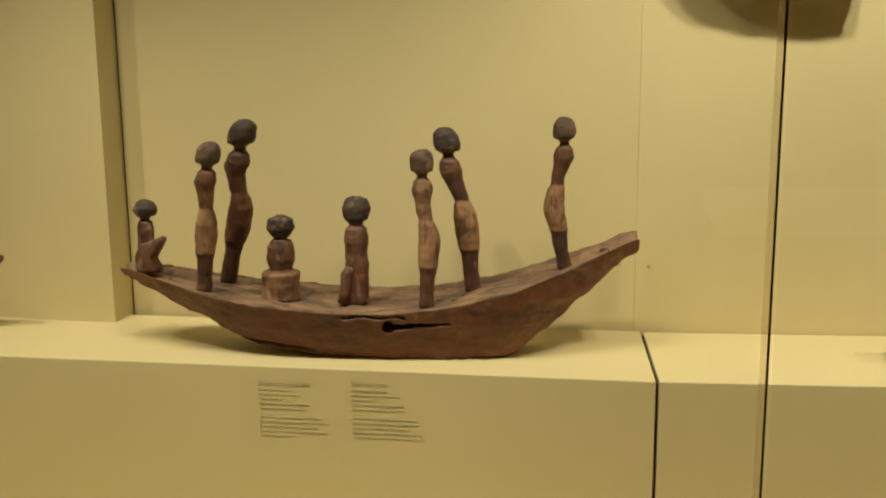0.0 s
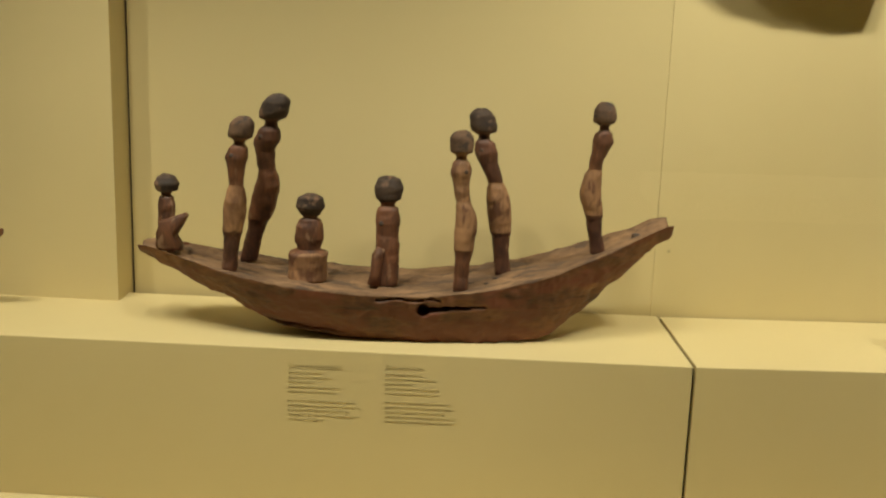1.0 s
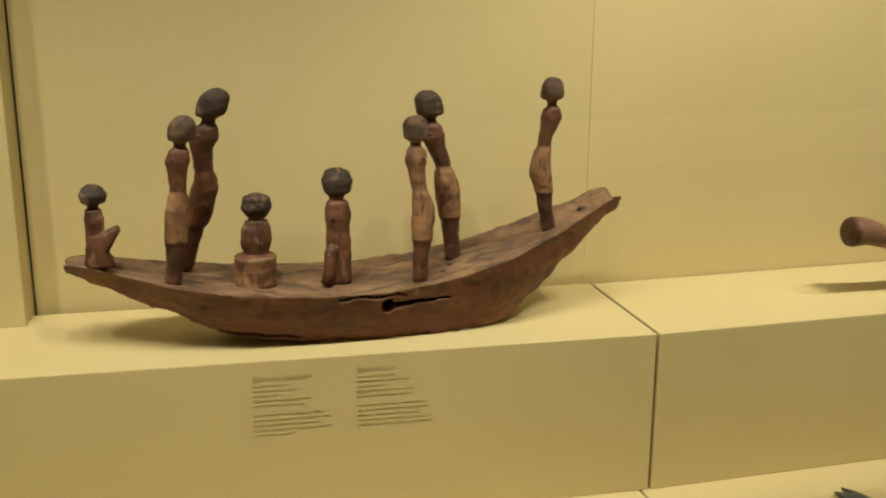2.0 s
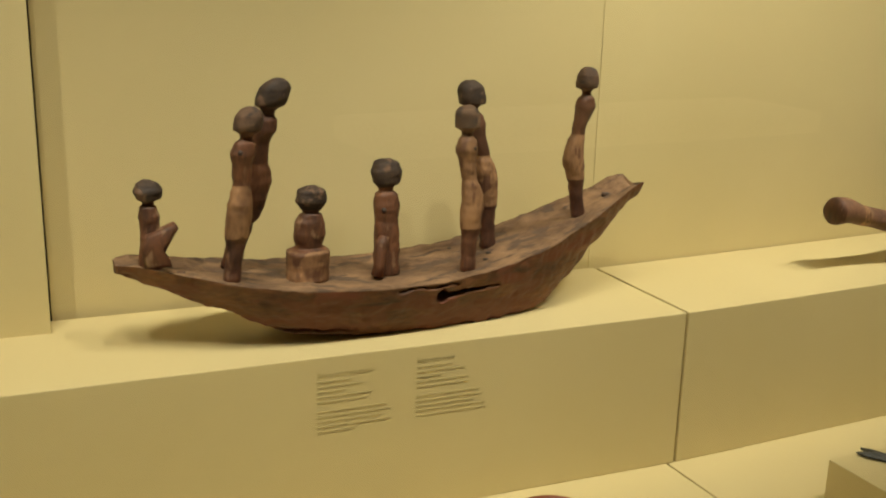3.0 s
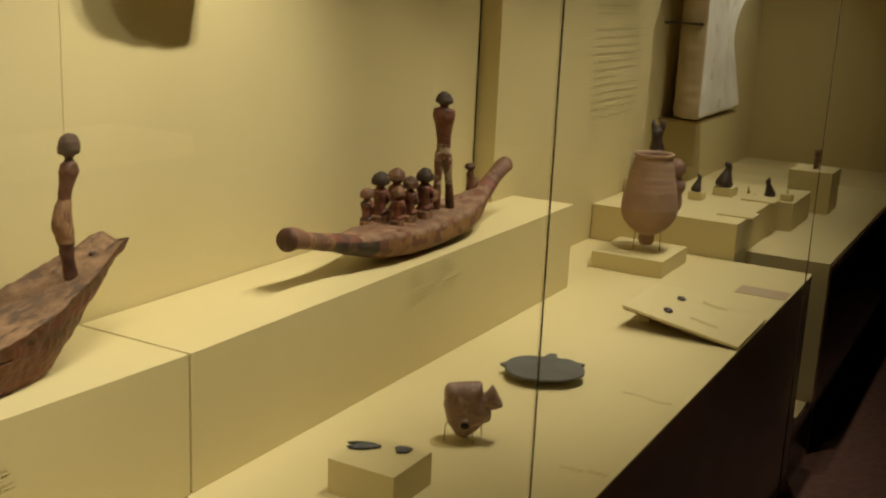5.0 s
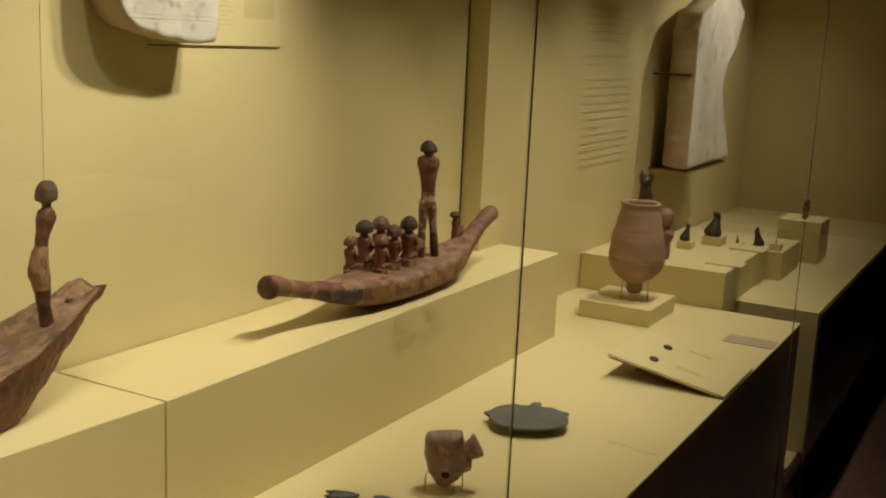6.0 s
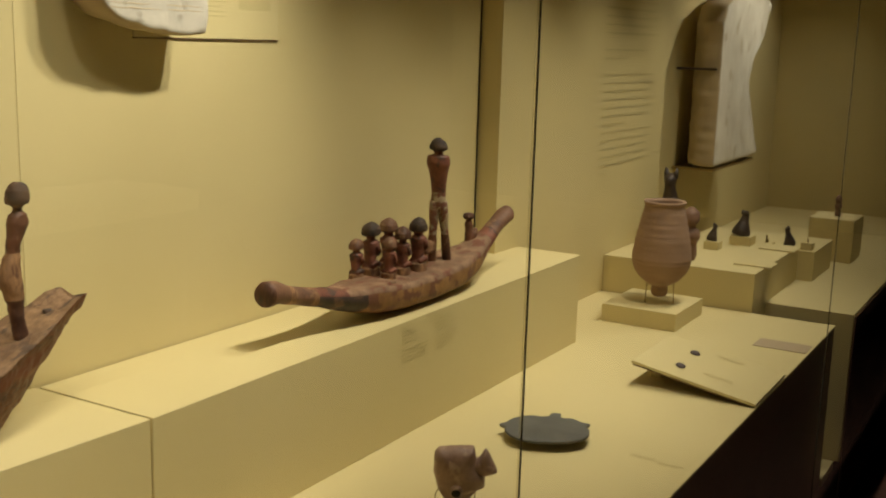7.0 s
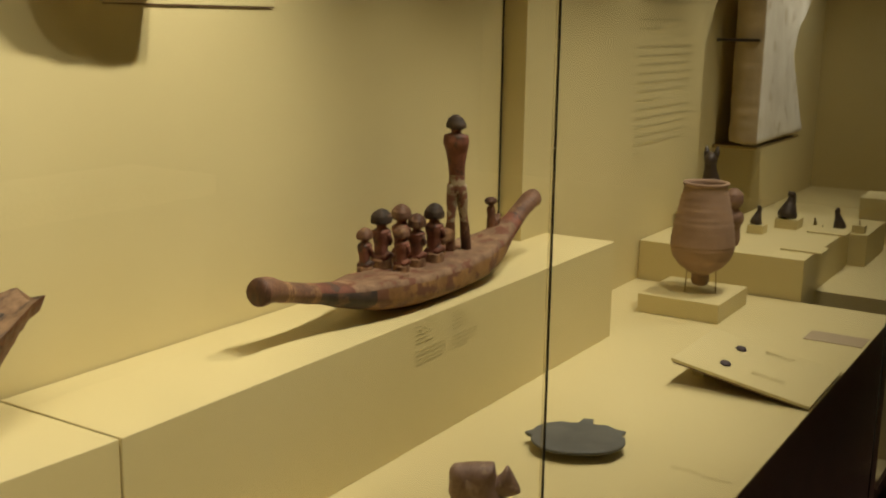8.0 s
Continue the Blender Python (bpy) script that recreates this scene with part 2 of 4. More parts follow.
back_panel(-0.9435, -0.0150, bent_back)
back_panel(-3.4, -0.947, bent_back, -0.073)
part("inner_joint", box(-0.9467, -0.9437, 0.003, 0.0175, 0.2, 2.7), M_DARK, bent_back, "thin dark joint in the corner")
part("seam_strip", box(-0.0156, -0.0141, 0.0012, 0.0170, 0.2, 2.7), M_WALL, case_back)
back_panel(-0.0142, 1.554, case_back)
back_panel(1.565, 2.921, case_back, -0.067)
back_panel(2.924, 5.02, case_back)
part("inner_joint", box(1.5542, 1.5648, 0.0015, 0.0175, 0.2, 2.7), M_DARK, case_back, "thin dark joint in the corner")
for sx in (-0.040, 0.010):
    bm = bmesh.new()
    bmesh.ops.create_cone(bm, cap_ends=True, segments=14, radius1=0.0034, radius2=0.0030, depth=0.002, matrix=pose(sx, -0.0006 if sx > 0 else 0.0024, 1.118, 90, 0, 0))
    part("screw_head", bm, M_SCREW, case_back, "tiny painted screw head")
WALL_FRONT = WALL_Y - 0.067
tagged(new("wall_end", mesh_of("wall_end", box(5.02, 5.05, -0.66, 0.345, 0.2, 2.7), M_WALL)), "cream-painted end wall of the showcase", "wall", kind="structure")
tagged(new("wall_end_2", mesh_of("wall_end_2", box(-3.23, -3.2, -0.66, 0.62, 0.2, 2.7), M_WALL)), "cream-painted end wall of the showcase", "wall", kind="structure")
tagged(new("case_ceiling", mesh_of("case_ceiling", box(-3.23, 5.05, -0.66, 0.66, 2.7, 2.74), M_WALL)), "cream-painted ceiling of the showcase", "ceiling", kind="structure")

# showcase base and the low display floor
SHELF = 0.733
tagged(new("case_base", mesh_of("case_base", box(-3.2, 2.405, -0.613, 0.27, 0.0, 0.7255), M_BASE)), "dark brown base under the display floor", "base", kind="structure")
shelf = empty("display_floor", (0, 0, SHELF), "cream display floor boards of the showcase", "shelf")
tagged(shelf, kind="structure")
for x0, x1 in ((-3.2, -0.0165), (-0.0130, 2.408)):
    part("floor_board", box(x0, x1, -0.615, 0.272, -0.007, 0, 0.0015), M_PLINTH, shelf)
part("floor_board", box(2.60, 5.02, -0.638, 0.272, -0.53, 0, 0.0015), M_PLINTH, shelf)
# low pale board added in the gap to stand for a bright lit patch
part("floor_board", box(2.412, 2.598, -0.62, 0.272, -0.56, -0.53, 0.0015), M_PLINTH, shelf)
tagged(new("case_base_2", mesh_of("case_base_2", box(2.604, 5.02, -0.645, -0.640, 0.0, 0.725), M_BASE)), "dark brown base of the next showcase bay", "base", kind="structure")

# glass front
glass = empty("window_1", (0, -0.65, 0), "tall frameless glass panes along the front of the showcase", "glass")
tagged(glass, kind="structure")
JOINTS = (0.018, 2.08)
for x0, x1 in ((-3.2, JOINTS[0] - 0.006), (JOINTS[0] + 0.006, JOINTS[1] - 0.006), (JOINTS[1] + 0.006, 5.02)):
    bm = bmesh.new()
    vs = [bm.verts.new(p) for p in ((x0, 0, 0.02), (x1, 0, 0.02), (x1, 0, 2.7), (x0, 0, 2.7))]
    bm.faces.new(vs)
    pane = part("pane", bm, M_GLASS, glass)
    pane.visible_shadow = False
for jx in JOINTS:
    part("joint", box(jx - 0.0050, jx + 0.0008, -0.0012, 0.0012, 0.02, 2.7), M_JOINT, glass, "grey silicone joint between the panes")
    part("joint_edge", box(jx + 0.0009, jx + 0.0027, -0.0012, 0.0012, 0.02, 2.7), M_JOINT_DARK, glass, "dark edge of the glass joint")

# the two long plinths along the back wall
for x0, x1 in ((-1.95, -0.0025), (0.0025, 1.715)):
    bm = box(x0, x1, 0.0, 0.272, SHELF, 1.0, 0.0018)
    if x0 < 0:
        for v in bm.verts:
            v.co.y += -0.0594 * v.co.x + (0.004 if v.co.y > 0.2 else 0)
    thing("plinth", bm, M_PLINTH, "long cream-painted plinth against the back wall", "plinth", "plinths along the back wall")
# black box fills the open joint in place of its shade
tagged(new("plinth_gap_shade", mesh_of("plinth_gap_shade", box(-0.0024, 0.0022, 0.012, 0.27, SHELF, 0.994), M_DARK)), "black filler for the shade in the joint between two plinths", "gap", kind="structure")


# ---- the printed texts ----
def text_block(name, x0, z0, widths, line, gap_after, height, mat, label, y=-0.0006, seed=1):
    """Rows of short bars, one per word, on a face that looks to -y."""
    rnd = random.Random(seed)
    bm = bmesh.new()
    z = z0
    for i, w in enumerate(widths):
        x = x0
        while x < x0 + w - 0.002:
            ww = min(rnd.uniform(0.004, 0.015) * height / 0.0028, x0 + w - x)
            add_box(bm, x, x + ww, y - 0.0003, y + 0.0003, z - height * rnd.uniform(0.6, 0.85), z - height * rnd.uniform(0.0, 0.15))
            x += ww + 0.0022 * height / 0.0028
        z -= line + (gap_after.get(i, 0))
    return thing(name, bm, mat, label, "text")


def heading(words, x, z, y, wide, turn=0.0):
    """A bold printed title, one flat mesh from the built-in font."""
    cu = bpy.data.curves.new("heading", "FONT")
    cu.body, cu.size, cu.extrude, cu.offset = words, 0.0105, 0.00012, 0.0001
    tmp = bpy.data.objects.new("heading", cu)
    me = bpy.data.meshes.new_from_object(tmp)
    bpy.data.objects.remove(tmp)
    span = max(v.co.x for v in me.vertices)
    me.transform(Matrix.Diagonal((wide / span, 1, 1, 1)))
    me.transform(pose(x, y, z, 90, 0, 0))
    me.materials.append(M_INK)
    ob = tagged(new("plinth_heading", me), "bold printed title on the cream plinth", "text", "titles on the plinth")
    ob.rotation_euler[2] = turn
    return ob


LINES = {4: 0.007}
LEFT_TEXTS = [text_block("plinth_text", -0.624, 0.9632, (0.055, 0.068, 0.042, 0.082, 0.074, 0.104, 0.112, 0.098, 0.112, 0.060), 0.0078, LINES, 0.0029, M_INK, "small printed label text on the cream plinth", seed=3),
              text_block("plinth_text", -0.472, 0.9672, (0.056, 0.078, 0.040, 0.088, 0.084, 0.102, 0.108, 0.094, 0.112, 0.114), 0.0078, LINES, 0.0029, M_INK, "small printed label text on the cream plinth", seed=4)]
for ob in LEFT_TEXTS:
    ob.rotation_euler[2] = radians(-3.4)
heading("Barco con tripulación", -0.624, 0.9698, -0.0007, 0.085, radians(-3.4))
heading("Boat with crew", -0.472, 0.9738, -0.0007, 0.060, radians(-3.4))
text_block("plinth_text", 0.745, 0.988, (0.022, 0.045, 0.060, 0.040, 0.066, 0.108, 0.110, 0.104, 0.098), 0.0090, LINES, 0.0029, M_INK, "small printed label text on the cream plinth", seed=5)
text_block("plinth_text", 0.885, 0.988, (0.024, 0.050, 0.070, 0.085, 0.066, 0.100, 0.094, 0.096, 0.060), 0.0090, LINES, 0.0029, M_INK_PALE, "small printed label text on the cream plinth", seed=6)
WALL_LABEL = "printed paragraph on the cream back wall"
for z0, widths, sd in ((1.915, (0.50, 0.52, 0.47, 0.51, 0.20, 0.52, 0.49, 0.52, 0.46, 0.50), 7), (1.599, (0.40, 0.20), 8),
                       (1.513, (0.50, 0.52, 0.48, 0.52, 0.50, 0.47, 0.22, 0.51, 0.52, 0.48, 0.50, 0.46, 0.06), 9)):
    text_block("wall_text", 2.325, z0, [w * 0.96 for w in widths], 0.0287, {}, 0.0115, M_INK_PALE, WALL_LABEL, y=WALL_FRONT - 0.0012, seed=sd)


# ---- carved figures: one plain carved mesh each ----
STAND = dict(
    t=[0.0, 0.02, 0.10, 0.22, 0.245, 0.26, 0.38, 0.46, 0.53, 0.56, 0.66, 0.74, 0.795, 0.825, 0.850, 0.858, 0.868, 0.90, 0.95, 0.98, 1.0],
    w=[.044, .050, .046, .051, .054, .064, .071, .069, .056, .045, .052, .069, .058, .033, .034, .050, .072, .078, .074, .058, .025],
    c=[3, 3, 3, 3, 3, 2, 2, 2, 2, 1, 1, 1, 1, 1, 1, 0, 0, 0, 0, 0, 0])
KNEEL = dict(
    t=[0.0, 0.03, 0.18, 0.35, 0.50, 0.62, 0.70, 0.73, 0.76, 0.80, 0.90, 0.97, 1.0],
    w=[.135, .142, .14, .138, .13, .138, .122, .08, .090, .146, .166, .138, .05],
    c=[1, 1, 1, 1, 1, 1, 1, 1, 0, 0, 0, 0, 0])
SIT = dict(
    t=[0.0, 0.02, 0.15, 0.32, 0.335, 0.36, 0.50, 0.62, 0.70, 0.73, 0.77, 0.85, 0.95, 1.0],
    w=[.205, .222, .212, .220, .185, .135, .16, .152, .12, .075, .11, .160, .145, .05],
    c=[2, 2, 2, 2, 1, 1, 1, 1, 1, 1, 0, 0, 0, 0])
SQUAT = dict(
    t=[0.0, 0.04, 0.25, 0.45, 0.60, 0.70, 0.735, 0.76, 0.80, 0.88, 0.96, 1.0],
    w=[.13, .15, .13, .11, .12, .105, .07, .075, .15, .175, .14, .05],
    c=[1, 1, 1, 1, 1, 1, 1, 0, 0, 0, 0, 0])


def figure(parent, foot, head, prof, mats, bend=(), flat=0.82, wide=1.0, seed=1.0, rough=0.0016, extra=None, square=2.6, hole_shade=()):
    """A carved figure from foot to crown. bend: (height, sideways) pairs of the body's line, in parts of its height."""
    foot, head = Vector(foot), Vector(head)
    foot.z -= 0.004
    h = (head - foot).length
    bm = bmesh.new()
    rings, cols = [], []
    n, seg = 84, 22
    bt, bx = [b[0] for b in bend] or [0, 1], [b[1] for b in bend] or [0, 0]
    for i in range(n):
        t = i / (n - 1)
        w = soft(prof["t"], prof["w"], t) * h * wide
        c = foot.lerp(head, t) + Vector((float(soft(bt, bx, t)) * h, 0, 0))
        ring = []
        for j in range(seg):
            a = 2 * math.pi * j / seg
            ca, sa = math.cos(a), math.sin(a)
            k = (abs(ca) ** square + abs(sa) ** square) ** (-1 / square)
            ring.append(c + Vector((w * k * ca, w * k * sa * flat, 0)))
        rings.append(ring)
    tc, cc = prof["t"], prof["c"]

    def which(u, v):
        return cc[max(0, min(len(cc) - 1, int(np.searchsorted(tc, u + 1e-6)) - 1))]
    add_loft(bm, rings, which)
    if extra:
        extra(bm, foot, head, h)
    # black dots on the torso give the shade of arm peg holes
    for t, dx in hole_shade:
        w = soft(prof["t"], prof["w"], t) * h * wide
        c = foot.lerp(head, t) + Vector((float(soft(bt, bx, t)) * h + dx * w, -w * flat * 0.93, 0))
        blob(bm, [(c + Vector((0, 0.004, 0)), 0.0036), (c + Vector((0, -0.0004, 0)), 0.0036), (c + Vector((0, -0.0012, 0)), 0.002)], 4, 10)
    rough_up(bm, rough, 55, seed * 7.3)
    rough_up(bm, rough * 0.5, 160, seed * 3.1)
    bm.transform(Matrix.Translation(-parent.location))
    return part("carved_figure", bm, list(mats) + [M_BLACK] * (5 - len(mats)), parent, "small carved wooden figure with a dark head")


def blob(bm, pts, mat_index, seg=12):
    """A limb: a skin of round sections through (place, radius)."""
    start = len(bm.faces)
    rings = []
    for i, (p, r) in enumerate(pts):
        p = Vector(p)
        d = (Vector(pts[min(i + 1, len(pts) - 1)][0]) - Vector(pts[max(i - 1, 0)][0])).normalized()
        a = d.orthogonal().normalized()
        b = d.cross(a)
        rings.append([p + r * (a * math.cos(2 * math.pi * j / seg) + b * math.sin(2 * math.pi * j / seg)) for j in range(seg)])
    add_loft(bm, rings, lambda u, v: mat_index)


def knees(bm, foot, head, h):
    shape = ((-0.012, 0.002), (0.026, 0.002), (0.024, 0.012), (0.018, 0.024), (0.030, 0.046), (0.037, 0.058), (0.033, 0.064), (0.012, 0.056), (-0.006, 0.050), (-0.014, 0.030))
    rings = []
    for dy, k in ((-0.014, 0.80), (-0.012, 0.95), (0.0, 1.0), (0.010, 0.95), (0.012, 0.80)):
        rings.append([foot + Vector((0.008 + (x - 0.008) * k, dy - 0.004, 0.03 + (z - 0.03) * k)) for x, z in shape])
    add_loft(bm, rings, lambda u, v: 1)


def kneeling_leg(bm, foot, head, h):
    f = foot
    blob(bm, [(f + Vector((-0.020, -0.012, 0.002)), 0.011), (f + Vector((-0.016, -0.012, 0.02)), 0.009), (f + Vector((-0.014, -0.012, 0.05)), 0.010), (f + Vector((-0.008, -0.010, 0.062)), 0.007)], 1)


# ---- the large wooden boat model ----
BOAT = empty("boat_model", (-0.45, 0.147, 1.0), "ancient brown wooden boat model with carved figures on a plinth", "model boat")
XS = [-0.874, -0.86, -0.80, -0.72, -0.64, -0.52, -0.42, -0.32, -0.22, -0.14, -0.08, -0.022]
TOP = [1.136, 1.138, 1.126, 1.106, 1.094, 1.084, 1.083, 1.094, 1.118, 1.148, 1.174, 1.199]
LOW = [1.126, 1.116, 1.090, 1.055, 1.016, 1.001, 1.000, 1.000, 1.005, 1.072, 1.128, 1.184]
HALF = [0.012, 0.026, 0.050, 0.074, 0.088, 0.094, 0.093, 0.090, 0.080, 0.062, 0.046, 0.029]
FOOT = [0.006, 0.012, 0.022, 0.034, 0.046, 0.056, 0.058, 0.056, 0.046, 0.034, 0.026, 0.020]


def hull_station(x):
    return [float(np.interp(x, XS, a)) for a in (TOP, LOW, HALF, FOOT)]


def hull_mesh():
    bm = bmesh.new()
    n, rings = 420, []
    side, deck, low = 40, 20, 8
    for i in range(n):
        x = XS[0] + (XS[-1] - XS[0]) * i / (n - 1)
        s = [sum(hull_station(min(XS[-1], max(XS[0], x + d)))[q] for d in (-0.024, -0.012, 0, 0.012, 0.024)) / 5 for q in range(4)]
        top, lowz, half, foot = s
        ring = []
        for j in range(deck):            # across the deck, from the near edge to the far one
            u = -1 + 2 * j / deck
            hollow = 0.004 * (1 - u * u) + (0.012 * (1 - abs(u)) if x > -0.07 else 0)
            ring.append(Vector((x, u * half, top - hollow)))
        for j in range(side):            # down the far side
            u = j / side
            ring.append(Vector((x, half + (foot - half) * (u ** 1.5), top + (lowz - top) * u)))
        for j in range(low):
            u = 1 - 2 * j / low
            ring.append(Vector((x, u * foot, lowz)))
        for j in range(side):            # up the near side
            u = 1 - j / side
            ring.append(Vector((x, -half + (half - foot) * (u ** 1.5), top + (lowz - top) * u)))
        rings.append(ring)
    total = deck + side + low + side
    add_loft(bm, rings, lambda u, v: 1 if v < (deck - 0.5) / total or v > 1 - 1.6 / total else 0)
    rough_up(bm, 0.0035, 18, 2.0)
    rough_up(bm, 0.0022, 55, 4.0)
    for v in bm.verts:
        x, y, z = v.co
        if y < -0.02 and z < hull_station(x)[0] - 0.004:
            # the long split in the side with its knot hole, and the lower crack
            mid = 1.060 + 0.055 * (x + 0.42) + 0.0007 * math.sin(x * 130)
            knot = 0.0115 * math.sqrt(max(0.0, 1 - ((x + 0.416) / 0.010) ** 2))
            open_ = max(knot, (0.0046 * (1 - (x + 0.41) / 0.092) ** 0.8 * (0.9 + 0.1 * math.sin(x * 260)) + 0.0006) if -0.41 < x < -0.318 else 0)
            if open_ > 0:
                v.co.y += 0.030 * min(1.0, 2.0 * max(0.0, 1 - abs(z - mid) / open_))
            lip = 1.0772 + 0.0022 * math.sin(x * 120)
            if -0.490 < x < -0.39:
                v.co.y += 0.007 * max(0.0, 1 - abs(z - lip) / 0.0028)
            low_mid = 1.026 - 0.12 * (x + 0.66) + 0.6 * (x + 0.60) ** 2 + 0.0012 * math.sin(x * 140)
            if -0.675 < x < -0.53:
                v.co.y += 0.009 * max(0.0, 1 - abs(z - low_mid) / 0.0036) * min(1.0, (x + 0.675) / 0.03, (-0.53 - x) / 0.03)
    bm.transform(Matrix.Translation((0.45, 0, -1.0)))
    return bm


HULL = part("hull", hull_mesh(), [M_HULL, M_DECK], BOAT, "cracked brown wooden hull with a dusty deck")
MS = [M_HAIR, M_BODY, M_KILT, M_LEG]
figure(BOAT, (-0.828, 0.128, 1.133), (-0.827, 0.134, 1.250), SQUAT, MS, wide=0.92, seed=1, extra=knees)
figure(BOAT, (-0.724, 0.102, 1.108), (-0.697, 0.082, 1.352), STAND, [M_HEAD, M_BODY, M_KILT, M_LEG], bend=((0, 0), (0.45, 0.0), (0.7, -0.015), (0.8, -0.01), (1, 0)), seed=2, hole_shade=((0.755, -0.45),))
figure(BOAT, (-0.706, 0.180, 1.108), (-0.648, 0.116, 1.383), STAND, [M_HAIR, M_LEG, M_BODY, M_LEG], bend=((0, 0), (0.48, 0.03), (0.7, -0.02), (0.85, -0.01), (1, 0)), seed=3, hole_shade=((0.76, -0.5),))
figure(BOAT, (-0.604, 0.131, 1.090), (-0.598, 0.125, 1.228), SIT, MS, seed=4)
figure(BOAT, (-0.477, 0.132, 1.086), (-0.476, 0.140, 1.257), KNEEL, [M_HAIR, M_BODY, M_KILT, M_LEG], wide=0.79, seed=5, extra=kneeling_leg, hole_shade=((0.58, -0.5),))
figure(BOAT, (-0.358, 0.094, 1.088), (-0.364, 0.099, 1.339), STAND, [M_HEAD, M_KILT, M_KILT, M_BODY], bend=((0, 0), (0.45, 0.03), (0.7, -0.005), (1, 0)), wide=0.95, seed=6, hole_shade=((0.75, 0.5),))
figure(BOAT, (-0.287, 0.162, 1.100), (-0.333, 0.154, 1.368), STAND, [M_HAIR, M_LEG, M_KILT, M_LEG], bend=((0, 0), (0.45, 0.03), (0.55, 0.03), (0.72, -0.005), (1, 0)), seed=7, hole_shade=((0.76, -0.4),))
figure(BOAT, (-0.139, 0.132, 1.146), (-0.143, 0.118, 1.387), STAND, [M_HEAD, M_BODY, M_KILT, M_LEG], bend=((0, 0), (0.25, -0.035), (0.42, -0.07), (0.6, -0.04), (0.76, 0.0), (1, 0)), wide=0.95, seed=8)
# pegs, mortises and a plank patch on the deck
for px, py, pr in ((-0.79, 0.12, 0.006), (-0.34, 0.13, 0.006), (-0.315, 0.115, 0.005), (-0.30, 0.135, 0.0045), (-0.075, 0.147, 0.007), (-0.335, 0.20, 0.006)):
    z = hull_station(px)[0] - 0.004
    bm = bmesh.new()
    lathe(bm, [(pr, -0.006), (pr * 1.05, 0.0015), (pr * 0.6, 0.0022)], (px + 0.45, py - 0.147, z - 1.0), 12)
    part("peg", bm, M_BLACK, HULL)


# ---- the painted boat model ----
BOAT2 = empty("painted_boat_model", (0.92, 0.13, 1.0), "painted wooden boat model with club-shaped ends on a plinth", "model boat")
X2 = [0.440, 0.442, 0.47, 0.52, 0.60, 0.68, 0.76, 0.86, 0.98, 1.10, 1.18, 1.26, 1.34, 1.385, 1.408, 1.414]
T2 = [1.128, 1.131, 1.129, 1.109, 1.092, 1.079, 1.071, 1.066, 1.066, 1.072, 1.080, 1.100, 1.135, 1.155, 1.160, 1.150]
L2 = [1.084, 1.082, 1.084, 1.074, 1.054, 1.030, 1.010, 1.000, 1.000, 1.004, 1.020, 1.052, 1.095, 1.116, 1.118, 1.130]
H2 = [0.022, 0.025, 0.022, 0.019, 0.026, 0.042, 0.060, 0.068, 0.070, 0.066, 0.052, 0.030, 0.021, 0.024, 0.022, 0.010]
hull2 = bmesh.new()
rings = []
for i in range(120):
    x = X2[0] + (X2[-1] - X2[0]) * i / 119
    top, lowz, half = (float(np.interp(x, X2, a)) for a in (T2, L2, H2))
    body = min(1.0, max(0.0, (half - 0.026) / 0.03))
    mid, rz = (top + lowz) / 2, (top - lowz) / 2
    ring = []
    for j in range(28):
        a = 2 * math.pi * j / 28
        y, z = half * math.cos(a), rz * math.sin(a)
        if z > 0:
            z = z * (1 - body) + body * min(z * 3, rz)
        ring.append(Vector((x - 0.92, y, mid + z - 1.0)))
    rings.append(ring)


def paint2(u, v):
    x = X2[0] + (X2[-1] - X2[0]) * u
    up = 0.07 < v < 0.43
    if x < 0.4425:
        return 4
    if up and 0.66 < x < 1.27:
        return 5
    if 0.492 < x < 0.510 or 0.560 < x < 0.574:
        return 3
    if x < 0.56 or x > 1.30:
        return 6
    if 0.535 < x < 0.56 or 0.575 < x < 0.705:
        return 2 if not up else 0
    if 0.70 < x < 1.2 and not up:
        return 1
    return 0


add_loft(hull2, rings, paint2)
rough_up(hull2, 0.0014, 40, 9)
part("hull", hull2, [M_RED, M_OCHRE, M_BLACK, M_KILT, M_LEG, M_DUST, M_BROWNRED], BOAT2, "red and ochre painted hull with black bands")
part("deck_board", box(-0.205, -0.095, -0.042, 0.042, 0.064, 0.0735, 0.003), M_DUST, BOAT2, "dusty brown deck board")
SHORT = dict(
    t=[0.0, 0.02, 0.17, 0.185, 0.24, 0.40, 0.56, 0.635, 0.66, 0.69, 0.74, 0.75, 0.765, 0.80, 0.87, 0.93, 0.975, 1.0],
    w=[.170, .175, .168, .125, .108, .115, .150, .158, .120, .080, .080, .140, .168, .174, .166, .134, .082, .02],
    c=[2, 2, 2, 1, 1, 1, 1, 1, 1, 1, 1, 0, 0, 0, 0, 0, 0, 0])


def folded_legs(bm, foot, head, h):
    """Knees and crossed arms in front of a squatting figure."""
    for side in (-1, 1):
        blob(bm, [(foot + Vector((-0.10 * h, side * 0.08 * h, 0.20 * h)), 0.050 * h), (foot + Vector((0.06 * h, side * 0.10 * h, 0.26 * h)), 0.058 * h), (foot + Vector((0.17 * h, side * 0.08 * h, 0.22 * h)), 0.050 * h)], 1, 8)
        blob(bm, [(foot + Vector((0.0, side * 0.14 * h, 0.60 * h)), 0.045 * h), (foot + Vector((0.08 * h, side * 0.13 * h, 0.46 * h)), 0.040 * h), (foot + Vector((0.16 * h, side * 0.05 * h, 0.40 * h)), 0.036 * h)], 1, 8)


